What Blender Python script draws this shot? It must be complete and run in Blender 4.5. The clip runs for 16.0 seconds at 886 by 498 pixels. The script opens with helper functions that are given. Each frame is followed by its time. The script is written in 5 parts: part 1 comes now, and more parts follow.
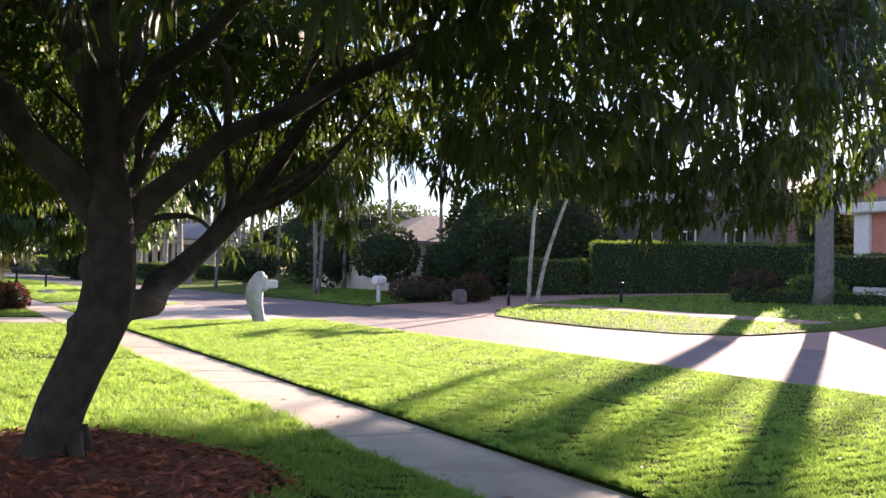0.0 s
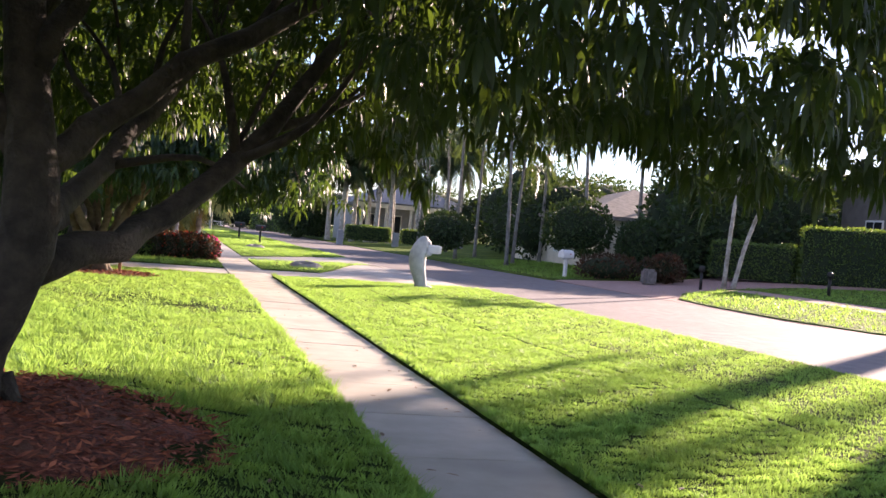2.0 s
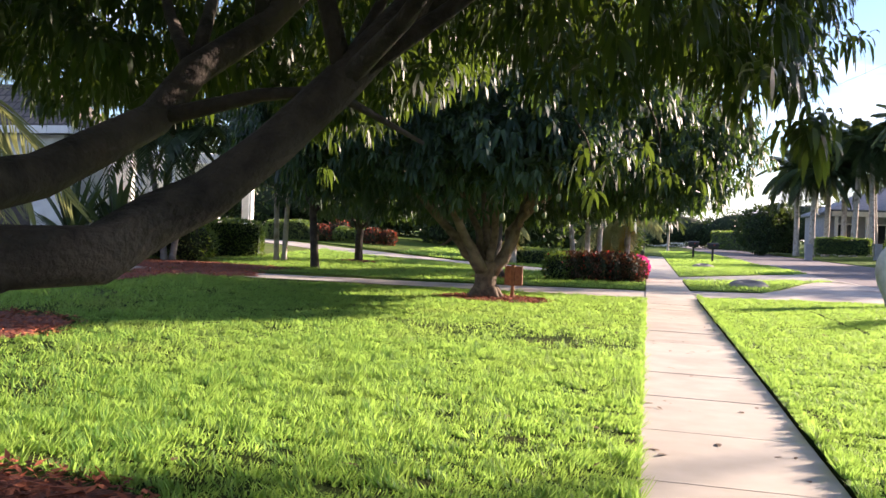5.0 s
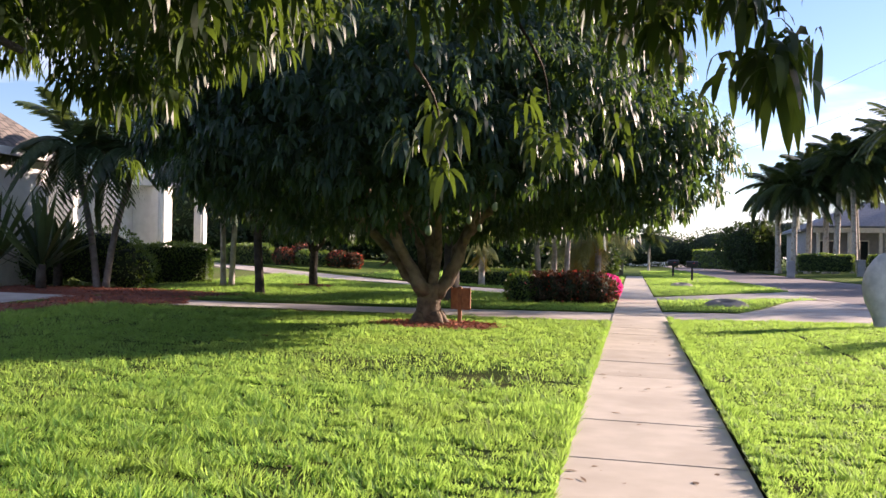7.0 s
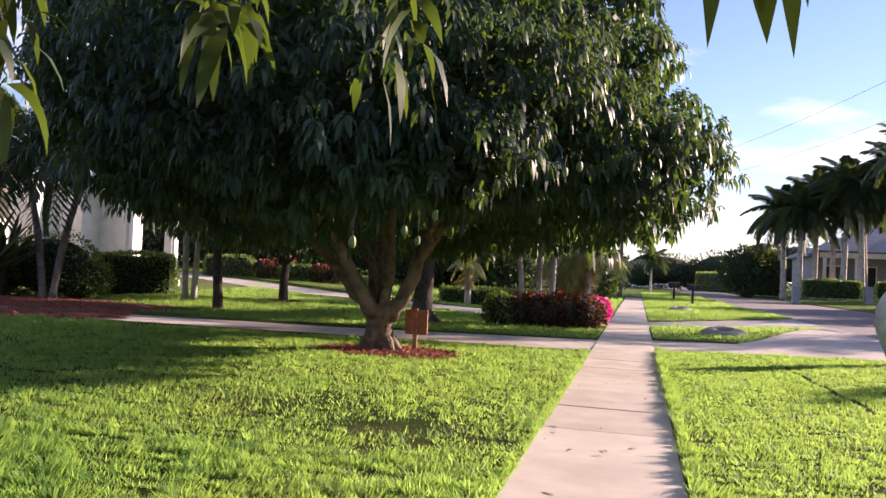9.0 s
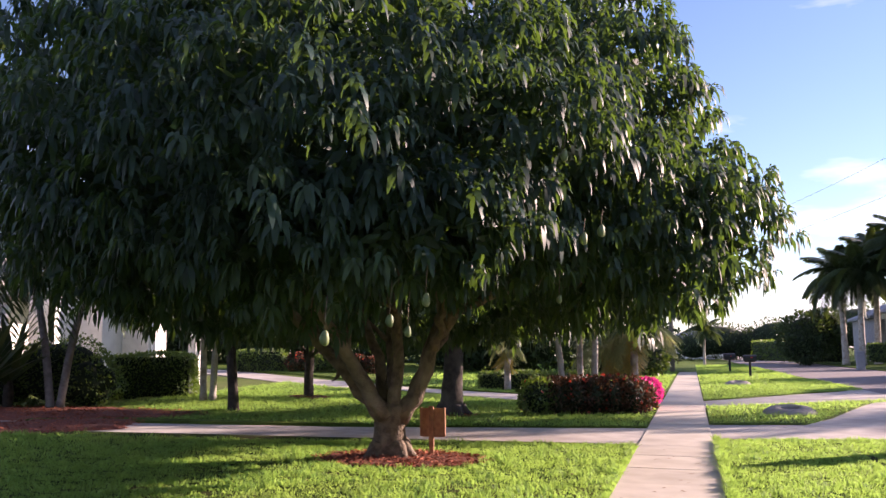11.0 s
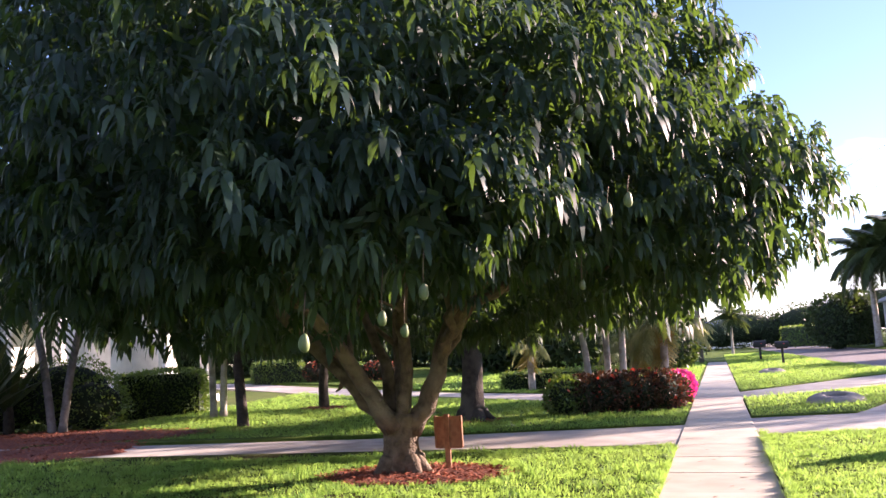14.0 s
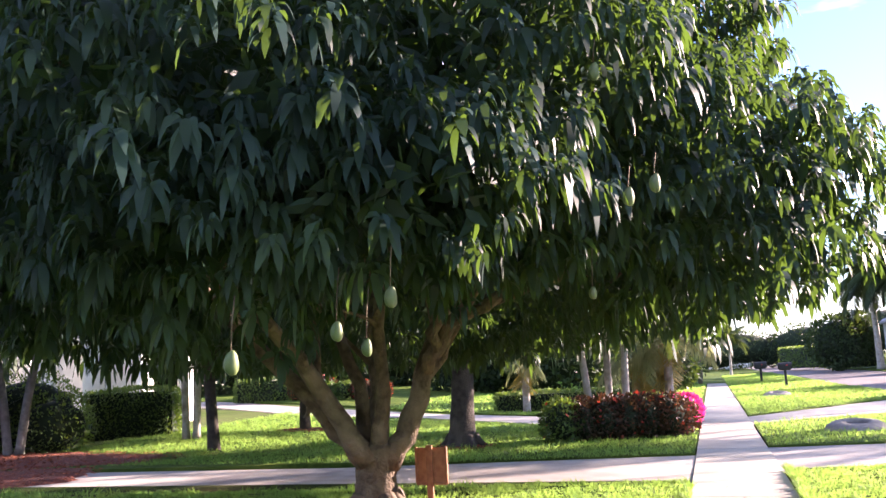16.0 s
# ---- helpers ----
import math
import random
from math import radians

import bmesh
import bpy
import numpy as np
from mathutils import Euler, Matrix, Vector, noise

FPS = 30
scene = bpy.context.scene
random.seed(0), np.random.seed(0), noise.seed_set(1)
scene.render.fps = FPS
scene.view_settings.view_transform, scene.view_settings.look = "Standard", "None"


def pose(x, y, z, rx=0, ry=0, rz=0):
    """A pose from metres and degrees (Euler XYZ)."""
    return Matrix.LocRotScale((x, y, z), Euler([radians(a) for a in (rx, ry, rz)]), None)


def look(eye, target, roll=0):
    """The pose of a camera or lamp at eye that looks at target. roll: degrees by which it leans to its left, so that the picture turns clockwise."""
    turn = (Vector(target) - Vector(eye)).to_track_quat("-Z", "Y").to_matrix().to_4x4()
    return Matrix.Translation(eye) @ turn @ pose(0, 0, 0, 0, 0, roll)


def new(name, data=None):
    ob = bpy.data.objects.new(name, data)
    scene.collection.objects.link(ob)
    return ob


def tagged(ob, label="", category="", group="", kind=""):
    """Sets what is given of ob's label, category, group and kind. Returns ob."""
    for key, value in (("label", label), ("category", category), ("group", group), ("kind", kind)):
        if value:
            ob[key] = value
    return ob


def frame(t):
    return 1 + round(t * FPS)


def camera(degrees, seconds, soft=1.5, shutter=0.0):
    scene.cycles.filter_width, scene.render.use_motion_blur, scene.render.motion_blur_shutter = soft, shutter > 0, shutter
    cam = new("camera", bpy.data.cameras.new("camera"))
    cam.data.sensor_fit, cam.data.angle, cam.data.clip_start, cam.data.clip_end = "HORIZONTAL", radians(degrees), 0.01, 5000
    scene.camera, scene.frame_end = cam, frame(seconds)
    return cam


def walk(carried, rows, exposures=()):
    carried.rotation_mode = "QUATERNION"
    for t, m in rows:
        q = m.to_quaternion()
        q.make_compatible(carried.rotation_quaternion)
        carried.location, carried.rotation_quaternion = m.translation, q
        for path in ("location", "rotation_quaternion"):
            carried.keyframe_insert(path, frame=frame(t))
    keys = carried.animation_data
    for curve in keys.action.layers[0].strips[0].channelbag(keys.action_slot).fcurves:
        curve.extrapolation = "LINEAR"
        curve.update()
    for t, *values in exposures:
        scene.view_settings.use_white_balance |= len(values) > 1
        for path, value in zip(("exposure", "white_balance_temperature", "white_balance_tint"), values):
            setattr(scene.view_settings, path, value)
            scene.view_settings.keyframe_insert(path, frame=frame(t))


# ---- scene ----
cam = camera(52.0, 16.0)
PATH = [
    (0, (-3.518, -0.161, 1.614), (-2.513, 1.567, 1.671), 1.6),
    (0.5, (-3.04, -0.021, 1.6), (-1.983, 1.677, 1.641), 1.6),
    (1, (-2.544, -0.018, 1.621), (-1.607, 1.749, 1.638), 2.1),
    (1.5, (-2.106, 0.013, 1.651), (-1.294, 1.841, 1.672), 3.6),
    (2, (-1.577, 0.206, 1.614), (-1.012, 2.124, 1.586), 5.0),
    (2.5, (-1.109, 0.616, 1.546), (-0.901, 2.605, 1.488), 4.7),
    (3, (-0.835, 1.089, 1.571), (-0.983, 3.083, 1.532), 3.3),
    (3.2, (-0.696, 1.328, 1.596), (-0.945, 3.313, 1.561), 2.3),
    (5.3, (0.121, 4.357, 1.393), (-0.345, 6.301, 1.359), 1.2),
    (5.5, (0.18, 4.583, 1.356), (-0.309, 6.522, 1.327), 0.7),
    (6, (0.215, 5.163, 1.375), (-0.289, 7.098, 1.363), 0.4),
    (6.5, (0.348, 5.703, 1.379), (-0.146, 7.641, 1.374), 0.2),
    (7, (0.456, 6.233, 1.391), (0.047, 8.191, 1.405), 0.9),
    (7.5, (0.648, 6.754, 1.388), (0.285, 8.72, 1.439), 1.9),
    (8, (0.692, 7.355, 1.402), (0.356, 9.325, 1.465), 2.2),
    (8.2, (0.756, 7.588, 1.394), (0.413, 9.558, 1.435), 2.6),
    (10.3, (0.901, 9.957, 1.552), (0.354, 11.875, 1.705), -0.4),
    (10.5, (0.91, 10.165, 1.56), (0.359, 12.079, 1.74), -0.4),
    (11, (0.944, 10.432, 1.578), (0.425, 12.35, 1.805), -0.6),
    (11.5, (0.831, 10.622, 1.588), (0.374, 12.542, 1.914), -0.2),
    (12, (0.817, 10.834, 1.617), (0.263, 12.709, 2.037), 0.7),
    (12.5, (0.873, 10.988, 1.612), (0.196, 12.834, 1.978), -0.2),
    (13, (0.86, 11.121, 1.592), (0.203, 12.991, 1.854), -1.6),
    (13.5, (0.78, 11.383, 1.577), (0.251, 13.298, 1.81), -3.1),
    (14, (0.736, 11.776, 1.557), (0.178, 13.682, 1.792), -3.5),
    (14.5, (0.615, 12.153, 1.557), (0.111, 14.071, 1.814), -4.1),
    (15, (0.496, 12.504, 1.595), (0.009, 14.427, 1.848), -4.2),
    (15.5, (0.466, 12.964, 1.608), (-0.117, 14.859, 1.87), -3.6),
    (16, (0.396, 13.361, 1.593), (-0.148, 15.265, 1.866), -3.0),
]
EXPOSURES = [(0.0, 1.92, 6990, 30), (1.5, 1.92, 6990, 30), (3.2, 2.12, 7090, 33), (5.5, 1.89, 6790, 26), (8.2, 1.59, 6940, 33), (10.5, 1.74, 6990, 39), (11.5, 1.54, 6590, 39), (12.4, 1.24, 6480, 34), (13.0, 2.17, 6840, 40), (14.0, 2.17, 6690, 38), (15.2, 2.25, 6590, 35), (16.0, 2.60, 6590, 36)]
walk(cam, [(t, look(eye, target, roll)) for t, eye, target, roll in PATH], EXPOSURES)

# ---- world and light ----
SUN_DIR = Vector((0.79, 0.58, math.tan(radians(16.0)))).normalized()
world = bpy.data.worlds.new("world")
scene.world = world
world.use_nodes = True
wn, wl = world.node_tree.nodes, world.node_tree.links
wn.clear()
w_out = wn.new("ShaderNodeOutputWorld")
w_bg = wn.new("ShaderNodeBackground")
w_sky = wn.new("ShaderNodeTexSky")
w_sky.sky_type = "NISHITA"
w_sky.sun_disc = False
w_sky.sun_elevation = radians(16.0)
w_sky.sun_rotation = math.atan2(SUN_DIR.x, SUN_DIR.y)
w_sky.altitude = 0.0
w_sky.air_density = 1.0
w_sky.dust_density = 0.12
w_sky.ozone_density = 3.8
w_co = wn.new("ShaderNodeTexCoord")
w_map = wn.new("ShaderNodeMapping")
w_map.inputs["Scale"].default_value = (1.2, 1.2, 5.0)
w_map.inputs["Rotation"].default_value = (0.15, 0.25, 0.5)
w_noise = wn.new("ShaderNodeTexNoise")
w_noise.inputs["Scale"].default_value = 2.2
w_noise.inputs["Detail"].default_value = 6.0
w_noise.inputs["Roughness"].default_value = 0.55
w_ramp = wn.new("ShaderNodeValToRGB")
w_ramp.color_ramp.elements[0].position = 0.50
w_ramp.color_ramp.elements[1].position = 0.72
w_mix = wn.new("ShaderNodeMixRGB")
w_mix.inputs[2].default_value = (9.0, 9.3, 10.0, 1)
w_scale = wn.new("ShaderNodeMath")
w_scale.operation = "MULTIPLY"
w_scale.inputs[1].default_value = 0.75
wl.new(w_co.outputs["Generated"], w_map.inputs["Vector"])
wl.new(w_map.outputs["Vector"], w_noise.inputs["Vector"])
wl.new(w_noise.outputs["Fac"], w_ramp.inputs["Fac"])
wl.new(w_ramp.outputs["Color"], w_scale.inputs[0])
wl.new(w_scale.outputs[0], w_mix.inputs[0])
wl.new(w_sky.outputs["Color"], w_mix.inputs[1])
wl.new(w_mix.outputs["Color"], w_bg.inputs["Color"])
w_bg.inputs["Strength"].default_value = 0.075
wl.new(w_bg.outputs["Background"], w_out.inputs["Surface"])

sun_data = bpy.data.lights.new("sun", "SUN")
sun_data.energy = 5.0
sun_data.angle = radians(0.55)
sun_data.color = (1.0, 0.87, 0.70)
sun = new("sun", sun_data)
sun.matrix_world = look(SUN_DIR * 100, (0, 0, 0))


# ---- materials ----
def material(name, c1, c2, scale=6.0, rough=0.7, bump=0.3, bscale=60.0, c3=None, scale3=0.6, see=None,
             seen=0.35, island=0.0, metal=0.0, lo=0.35, hi=0.65, dist=0.02, obj=0.0, spec=0.5):
    m = bpy.data.materials.new(name)
    m.use_nodes = True
    n, l = m.node_tree.nodes, m.node_tree.links
    b = n["Principled BSDF"]
    geo = n.new("ShaderNodeNewGeometry")
    noise_a = n.new("ShaderNodeTexNoise")
    noise_a.inputs["Scale"].default_value = scale
    noise_a.inputs["Detail"].default_value = 6
    l.new(geo.outputs["Position"], noise_a.inputs["Vector"])
    ramp = n.new("ShaderNodeValToRGB")
    ramp.color_ramp.elements[0].position, ramp.color_ramp.elements[1].position = lo, hi
    ramp.color_ramp.elements[0].color, ramp.color_ramp.elements[1].color = (*c1, 1), (*c2, 1)
    l.new(noise_a.outputs["Fac"], ramp.inputs["Fac"])
    col = ramp.outputs["Color"]
    if c3:
        noise_b = n.new("ShaderNodeTexNoise")
        noise_b.inputs["Scale"].default_value = scale3
        noise_b.inputs["Detail"].default_value = 4
        l.new(geo.outputs["Position"], noise_b.inputs["Vector"])
        r2 = n.new("ShaderNodeValToRGB")
        r2.color_ramp.elements[0].position, r2.color_ramp.elements[1].position = 0.5, 0.68
        l.new(noise_b.outputs["Fac"], r2.inputs["Fac"])
        mx = n.new("ShaderNodeMixRGB")
        mx.inputs[2].default_value = (*c3, 1)
        l.new(r2.outputs["Color"], mx.inputs[0])
        l.new(col, mx.inputs[1])
        col = mx.outputs["Color"]
    if island or obj:
        hsv = n.new("ShaderNodeHueSaturation")
        mr = n.new("ShaderNodeMapRange")
        amount = island or obj
        mr.inputs["To Min"].default_value, mr.inputs["To Max"].default_value = 1 - amount, 1 + amount
        if island:
            l.new(geo.outputs["Random Per Island"], mr.inputs["Value"])
        else:
            info = n.new("ShaderNodeObjectInfo")
            l.new(info.outputs["Random"], mr.inputs["Value"])
        l.new(mr.outputs["Result"], hsv.inputs["Value"])
        l.new(col, hsv.inputs["Color"])
        col = hsv.outputs["Color"]
    l.new(col, b.inputs["Base Color"])
    b.inputs["Roughness"].default_value = rough
    b.inputs["Metallic"].default_value = metal
    b.inputs["Specular IOR Level"].default_value = spec
    if bump:
        nb = n.new("ShaderNodeTexNoise")
        nb.inputs["Scale"].default_value = bscale
        nb.inputs["Detail"].default_value = 5
        l.new(geo.outputs["Position"], nb.inputs["Vector"])
        bp = n.new("ShaderNodeBump")
        bp.inputs["Strength"].default_value = bump
        bp.inputs["Distance"].default_value = dist
        l.new(nb.outputs["Fac"], bp.inputs["Height"])
        l.new(bp.outputs["Normal"], b.inputs["Normal"])
    if see:
        tr = n.new("ShaderNodeBsdfTranslucent")
        tr.inputs["Color"].default_value = (*see, 1)
        ms = n.new("ShaderNodeMixShader")
        ms.inputs[0].default_value = seen
        l.new(b.outputs["BSDF"], ms.inputs[1])
        l.new(tr.outputs["BSDF"], ms.inputs[2])
        l.new(ms.outputs["Shader"], n["Material Output"].inputs["Surface"])
    return m


def tiled(name, c1, c2, mortar, w, h, gap=0.01, rough=0.8, turn=0.0, squash=1.0):
    m = material(name, c1, c2, 3.0, rough, 0.3, 80.0)
    n, l = m.node_tree.nodes, m.node_tree.links
    b = n["Principled BSDF"]
    geo = n.new("ShaderNodeNewGeometry")
    mp = n.new("ShaderNodeMapping")
    mp.inputs["Rotation"].default_value = (0, 0, turn)
    br = n.new("ShaderNodeTexBrick")
    br.inputs["Scale"].default_value = 1.0
    br.inputs["Brick Width"].default_value, br.inputs["Row Height"].default_value = w, h
    br.inputs["Mortar Size"].default_value = gap
    br.inputs["Color1"].default_value, br.inputs["Color2"].default_value = (*c1, 1), (*c2, 1)
    br.inputs["Mortar"].default_value = (*mortar, 1)
    l.new(geo.outputs["Position"], mp.inputs["Vector"])
    l.new(mp.outputs["Vector"], br.inputs["Vector"])
    l.new(br.outputs["Color"], b.inputs["Base Color"])
    return m


M_SOIL = material("soil_and_far_grass", (0.06, 0.10, 0.02), (0.10, 0.15, 0.03), 1.5, 0.9, 0.4, 30, c3=(0.12, 0.13, 0.05), scale3=0.15, spec=0.08)
M_LAWN = material("lawn", (0.052, 0.098, 0.017), (0.090, 0.145, 0.026), 9, 0.85, 0.9, 70, c3=(0.14, 0.19, 0.035), scale3=0.55, dist=0.04, spec=0.08)
# Thatch with brown worn spots, darkened to paint the shade between grass blades.
M_THATCH_SHADE = material("lawn_thatch_shade", (0.018, 0.036, 0.008), (0.036, 0.062, 0.013), 9, 0.9, 0.9, 70, c3=(0.070, 0.066, 0.028), scale3=0.45, dist=0.04, spec=0.05)
M_BLADE = material("grass_blade", (0.053, 0.143, 0.036), (0.100, 0.205, 0.055), 1.3, 0.5, 0, c3=(0.152, 0.185, 0.055), scale3=0.5,
                   see=(0.445, 0.71, 0.13), seen=0.49, island=0.7, spec=0.12)
M_WALK = material("sidewalk_concrete", (0.395, 0.36, 0.295), (0.455, 0.415, 0.345), 3.2, 0.85, 0.3, 180, c3=(0.355, 0.32, 0.26), scale3=0.9, obj=0.07, dist=0.004)
M_DRIVE = material("driveway_concrete", (0.34, 0.31, 0.27), (0.45, 0.415, 0.37), 2.6, 0.85, 0.3, 160, c3=(0.27, 0.24, 0.22), scale3=0.5, dist=0.004)
M_ROAD = material("worn_asphalt", (0.135, 0.115, 0.115), (0.19, 0.165, 0.165), 3.0, 0.85, 0.5, 150, c3=(0.14, 0.12, 0.12), scale3=0.25, dist=0.006)
M_PAVER = tiled("pink_brick_pavers", (0.40, 0.24, 0.21), (0.31, 0.19, 0.17), (0.20, 0.15, 0.13), 0.2, 0.1, 0.008)
M_MULCH = material("red_mulch", (0.085, 0.02, 0.012), (0.26, 0.066, 0.032), 30, 0.9, 1.0, 60, c3=(0.16, 0.06, 0.03), scale3=2.5, dist=0.03)
M_CHIP = material("mulch_chip", (0.16, 0.038, 0.018), (0.40, 0.115, 0.052), 12, 0.85, 0.4, 120, island=0.5)
M_BARK = material("mango_bark", (0.085, 0.060, 0.040), (0.19, 0.14, 0.095), 9, 0.9, 1.0, 30, c3=(0.27, 0.21, 0.15), scale3=2.0, dist=0.03)
M_BARKDARK = material("dark_smooth_bark", (0.026, 0.020, 0.016), (0.062, 0.049, 0.038), 9, 0.9, 1.0, 30, c3=(0.085, 0.07, 0.056), scale3=2.0, dist=0.02)
M_PALMBARK = material("pale_palm_bark", (0.34, 0.31, 0.27), (0.50, 0.46, 0.41), 9, 0.85, 0.6, 25, c3=(0.22, 0.19, 0.15), scale3=3.0)
M_PALMGREY = material("grey_palm_bark", (0.16, 0.15, 0.14), (0.25, 0.235, 0.22), 9, 0.9, 0.6, 25, c3=(0.12, 0.11, 0.10), scale3=3.0)
M_LEAF = material("mango_leaf", (0.016, 0.036, 0.034), (0.027, 0.055, 0.048), 2.0, 0.46, 0, c3=(0.038, 0.068, 0.042), scale3=0.9,
                  see=(0.22, 0.40, 0.05), seen=0.17, island=0.45, spec=0.16)
M_LEAFSUN = material("shade_tree_leaf", (0.014, 0.029, 0.015), (0.026, 0.046, 0.020), 2.0, 0.46, 0, c3=(0.034, 0.053, 0.017), scale3=0.9,
                     see=(0.25, 0.40, 0.045), seen=0.15, island=0.4, spec=0.26)
M_FROND = material("palm_frond", (0.022, 0.046, 0.024), (0.040, 0.072, 0.030), 1.5, 0.42, 0, see=(0.20, 0.28, 0.05), seen=0.18, island=0.3)
M_STRAWFROND = material("straw_green_frond", (0.12, 0.15, 0.05), (0.22, 0.22, 0.09), 2.0, 0.6, 0, see=(0.46, 0.50, 0.20), seen=0.42, island=0.4)
M_DRYFROND = material("yellowing_frond", (0.20, 0.17, 0.04), (0.34, 0.26, 0.07), 2.0, 0.6, 0, see=(0.55, 0.42, 0.10), seen=0.35, island=0.3)
M_DRYLEAF = material("dry_leaf", (0.10, 0.06, 0.03), (0.20, 0.12, 0.06), 8, 0.7, 0, island=0.4)
M_HEDGE = material("hedge_leaf", (0.048, 0.10, 0.028), (0.085, 0.15, 0.042), 2.5, 0.45, 0, see=(0.25, 0.38, 0.04), seen=0.3, island=0.35)
M_WOODS = material("far_tree_leaf", (0.022, 0.046, 0.022), (0.040, 0.070, 0.030), 2.5, 0.5, 0, see=(0.14, 0.22, 0.03), seen=0.15, island=0.35, spec=0.2)
# Near-black green that stands for the shade between leaves, deep in hedges and shrubs.
M_CORE_SHADE = material("hedge_core_shade", (0.010, 0.022, 0.008), (0.018, 0.034, 0.012), 5, 0.95, 0.5, 20)
M_CROTON = material("copper_leaf", (0.055, 0.030, 0.020), (0.034, 0.042, 0.018), 3.5, 0.5, 0, c3=(0.12, 0.045, 0.030), scale3=1.6, see=(0.28, 0.12, 0.05), seen=0.13, island=0.5, spec=0.25)
M_PINK = material("magenta_bract", (0.62, 0.025, 0.20), (0.80, 0.06, 0.33), 4, 0.6, 0, see=(0.9, 0.08, 0.35), seen=0.35, island=0.25)
M_REDFLOWER = material("red_flower", (0.36, 0.04, 0.03), (0.50, 0.11, 0.06), 4, 0.6, 0, see=(0.8, 0.1, 0.05), seen=0.3, island=0.3)
M_FRUIT = material("green_mango_skin", (0.10, 0.16, 0.055), (0.165, 0.215, 0.085), 8, 0.5, 0.05, 60, c3=(0.21, 0.21, 0.12), scale3=6)
M_WOOD = material("sign_wood", (0.26, 0.11, 0.055), (0.38, 0.18, 0.09), 14, 0.75, 0.3, 80, obj=0.12)
M_STUCCO = material("white_stucco", (0.70, 0.69, 0.66), (0.80, 0.79, 0.76), 3, 0.9, 0.3, 120, dist=0.004)
M_PINKWALL = material("coral_stucco", (0.58, 0.22, 0.17), (0.66, 0.27, 0.21), 2, 0.9, 0.3, 120, dist=0.004)
# Tan wall darkened in its base colour for the shade it stands in.
M_TANWALL_SHADE = material("tan_stucco_shaded", (0.15, 0.135, 0.125), (0.19, 0.17, 0.155), 2, 0.9, 0.3, 120, dist=0.004)
M_CREAM = material("cream_stucco", (0.62, 0.56, 0.45), (0.70, 0.64, 0.53), 2, 0.9, 0.3, 120, dist=0.004)
M_GREYWALL = material("grey_stucco", (0.27, 0.28, 0.30), (0.34, 0.35, 0.37), 2, 0.9, 0.3, 120, dist=0.004)
M_TRIM = material("white_trim", (0.72, 0.72, 0.70), (0.80, 0.80, 0.78), 4, 0.6, 0.05, 60)
M_ROOF = material("grey_roof_tile", (0.16, 0.145, 0.135), (0.24, 0.215, 0.20), 4, 0.85, 0.5, 18, obj=0.1)
M_ROOFTILE = tiled("clay_roof_tile", (0.17, 0.14, 0.12), (0.10, 0.088, 0.08), (0.045, 0.04, 0.036), 0.28, 0.36, 0.03)
M_DOOR = material("dark_door", (0.035, 0.026, 0.022), (0.06, 0.046, 0.038), 9, 0.6, 0.2, 60)
M_ROOFBLUE = material("slate_blue_roof", (0.16, 0.18, 0.22), (0.22, 0.24, 0.28), 4, 0.8, 0.4, 18)
M_GLASS = material("window_glass", (0.02, 0.025, 0.03), (0.03, 0.035, 0.04), 2, 0.06, 0, spec=0.8)
M_DARK = material("dark_metal", (0.012, 0.012, 0.013), (0.025, 0.024, 0.023), 6, 0.45, 0.1, 60, metal=0.3)
M_WHITECAST = material("weathered_white_concrete", (0.50, 0.51, 0.50), (0.66, 0.66, 0.64), 7, 0.8, 0.4, 50, c3=(0.42, 0.43, 0.42), scale3=3)
M_PLASTIC = material("white_plastic", (0.72, 0.72, 0.72), (0.80, 0.80, 0.80), 5, 0.4, 0.03, 40)
M_REDSIGN = material("red_sign", (0.50, 0.03, 0.03), (0.58, 0.05, 0.04), 5, 0.4, 0)
M_CULVERT = material("culvert_concrete", (0.17, 0.165, 0.155), (0.26, 0.25, 0.23), 5, 0.9, 0.5, 60)
M_STONE = material("grey_stone", (0.13, 0.12, 0.115), (0.21, 0.19, 0.18), 6, 0.9, 0.8, 18, dist=0.04)
M_POLE = material("weathered_pole", (0.16, 0.13, 0.11), (0.26, 0.22, 0.19), 8, 0.9, 0.5, 40)


# ---- helpers ----
rng = np.random.default_rng(7)


def g(x, y):
    """Height of the ground."""
    x, y = np.asarray(x, float), np.asarray(y, float)
    left = np.clip(-x, 0, 40) * 0.012
    left = left + 0.27 * np.exp(-((x + 2.8) ** 2 + (y - 6.2) ** 2) / (2 * 2.4**2)) * np.clip(-x / 2.2, 0, 1)
    left = left + np.clip(y - 33, 0, 40) * np.clip((-x - 5) / 12, 0, 1) * 0.028
    right = np.interp(x, [0, 1.25, 8, 15.3, 23, 30, 45, 80, 400], [0, -0.025, 0.04, 0.10, 0.55, 1.05, 1.6, 2.2, 3.0])
    return np.where(x < 0, left, right)


def gz(x, y):
    return float(g(x, y))


def mesh_of(name, verts, faces):
    me = bpy.data.meshes.new(name)
    me.from_pydata([tuple(map(float, v)) for v in verts], [], [tuple(map(int, f)) for f in faces])
    me.update()
    return me


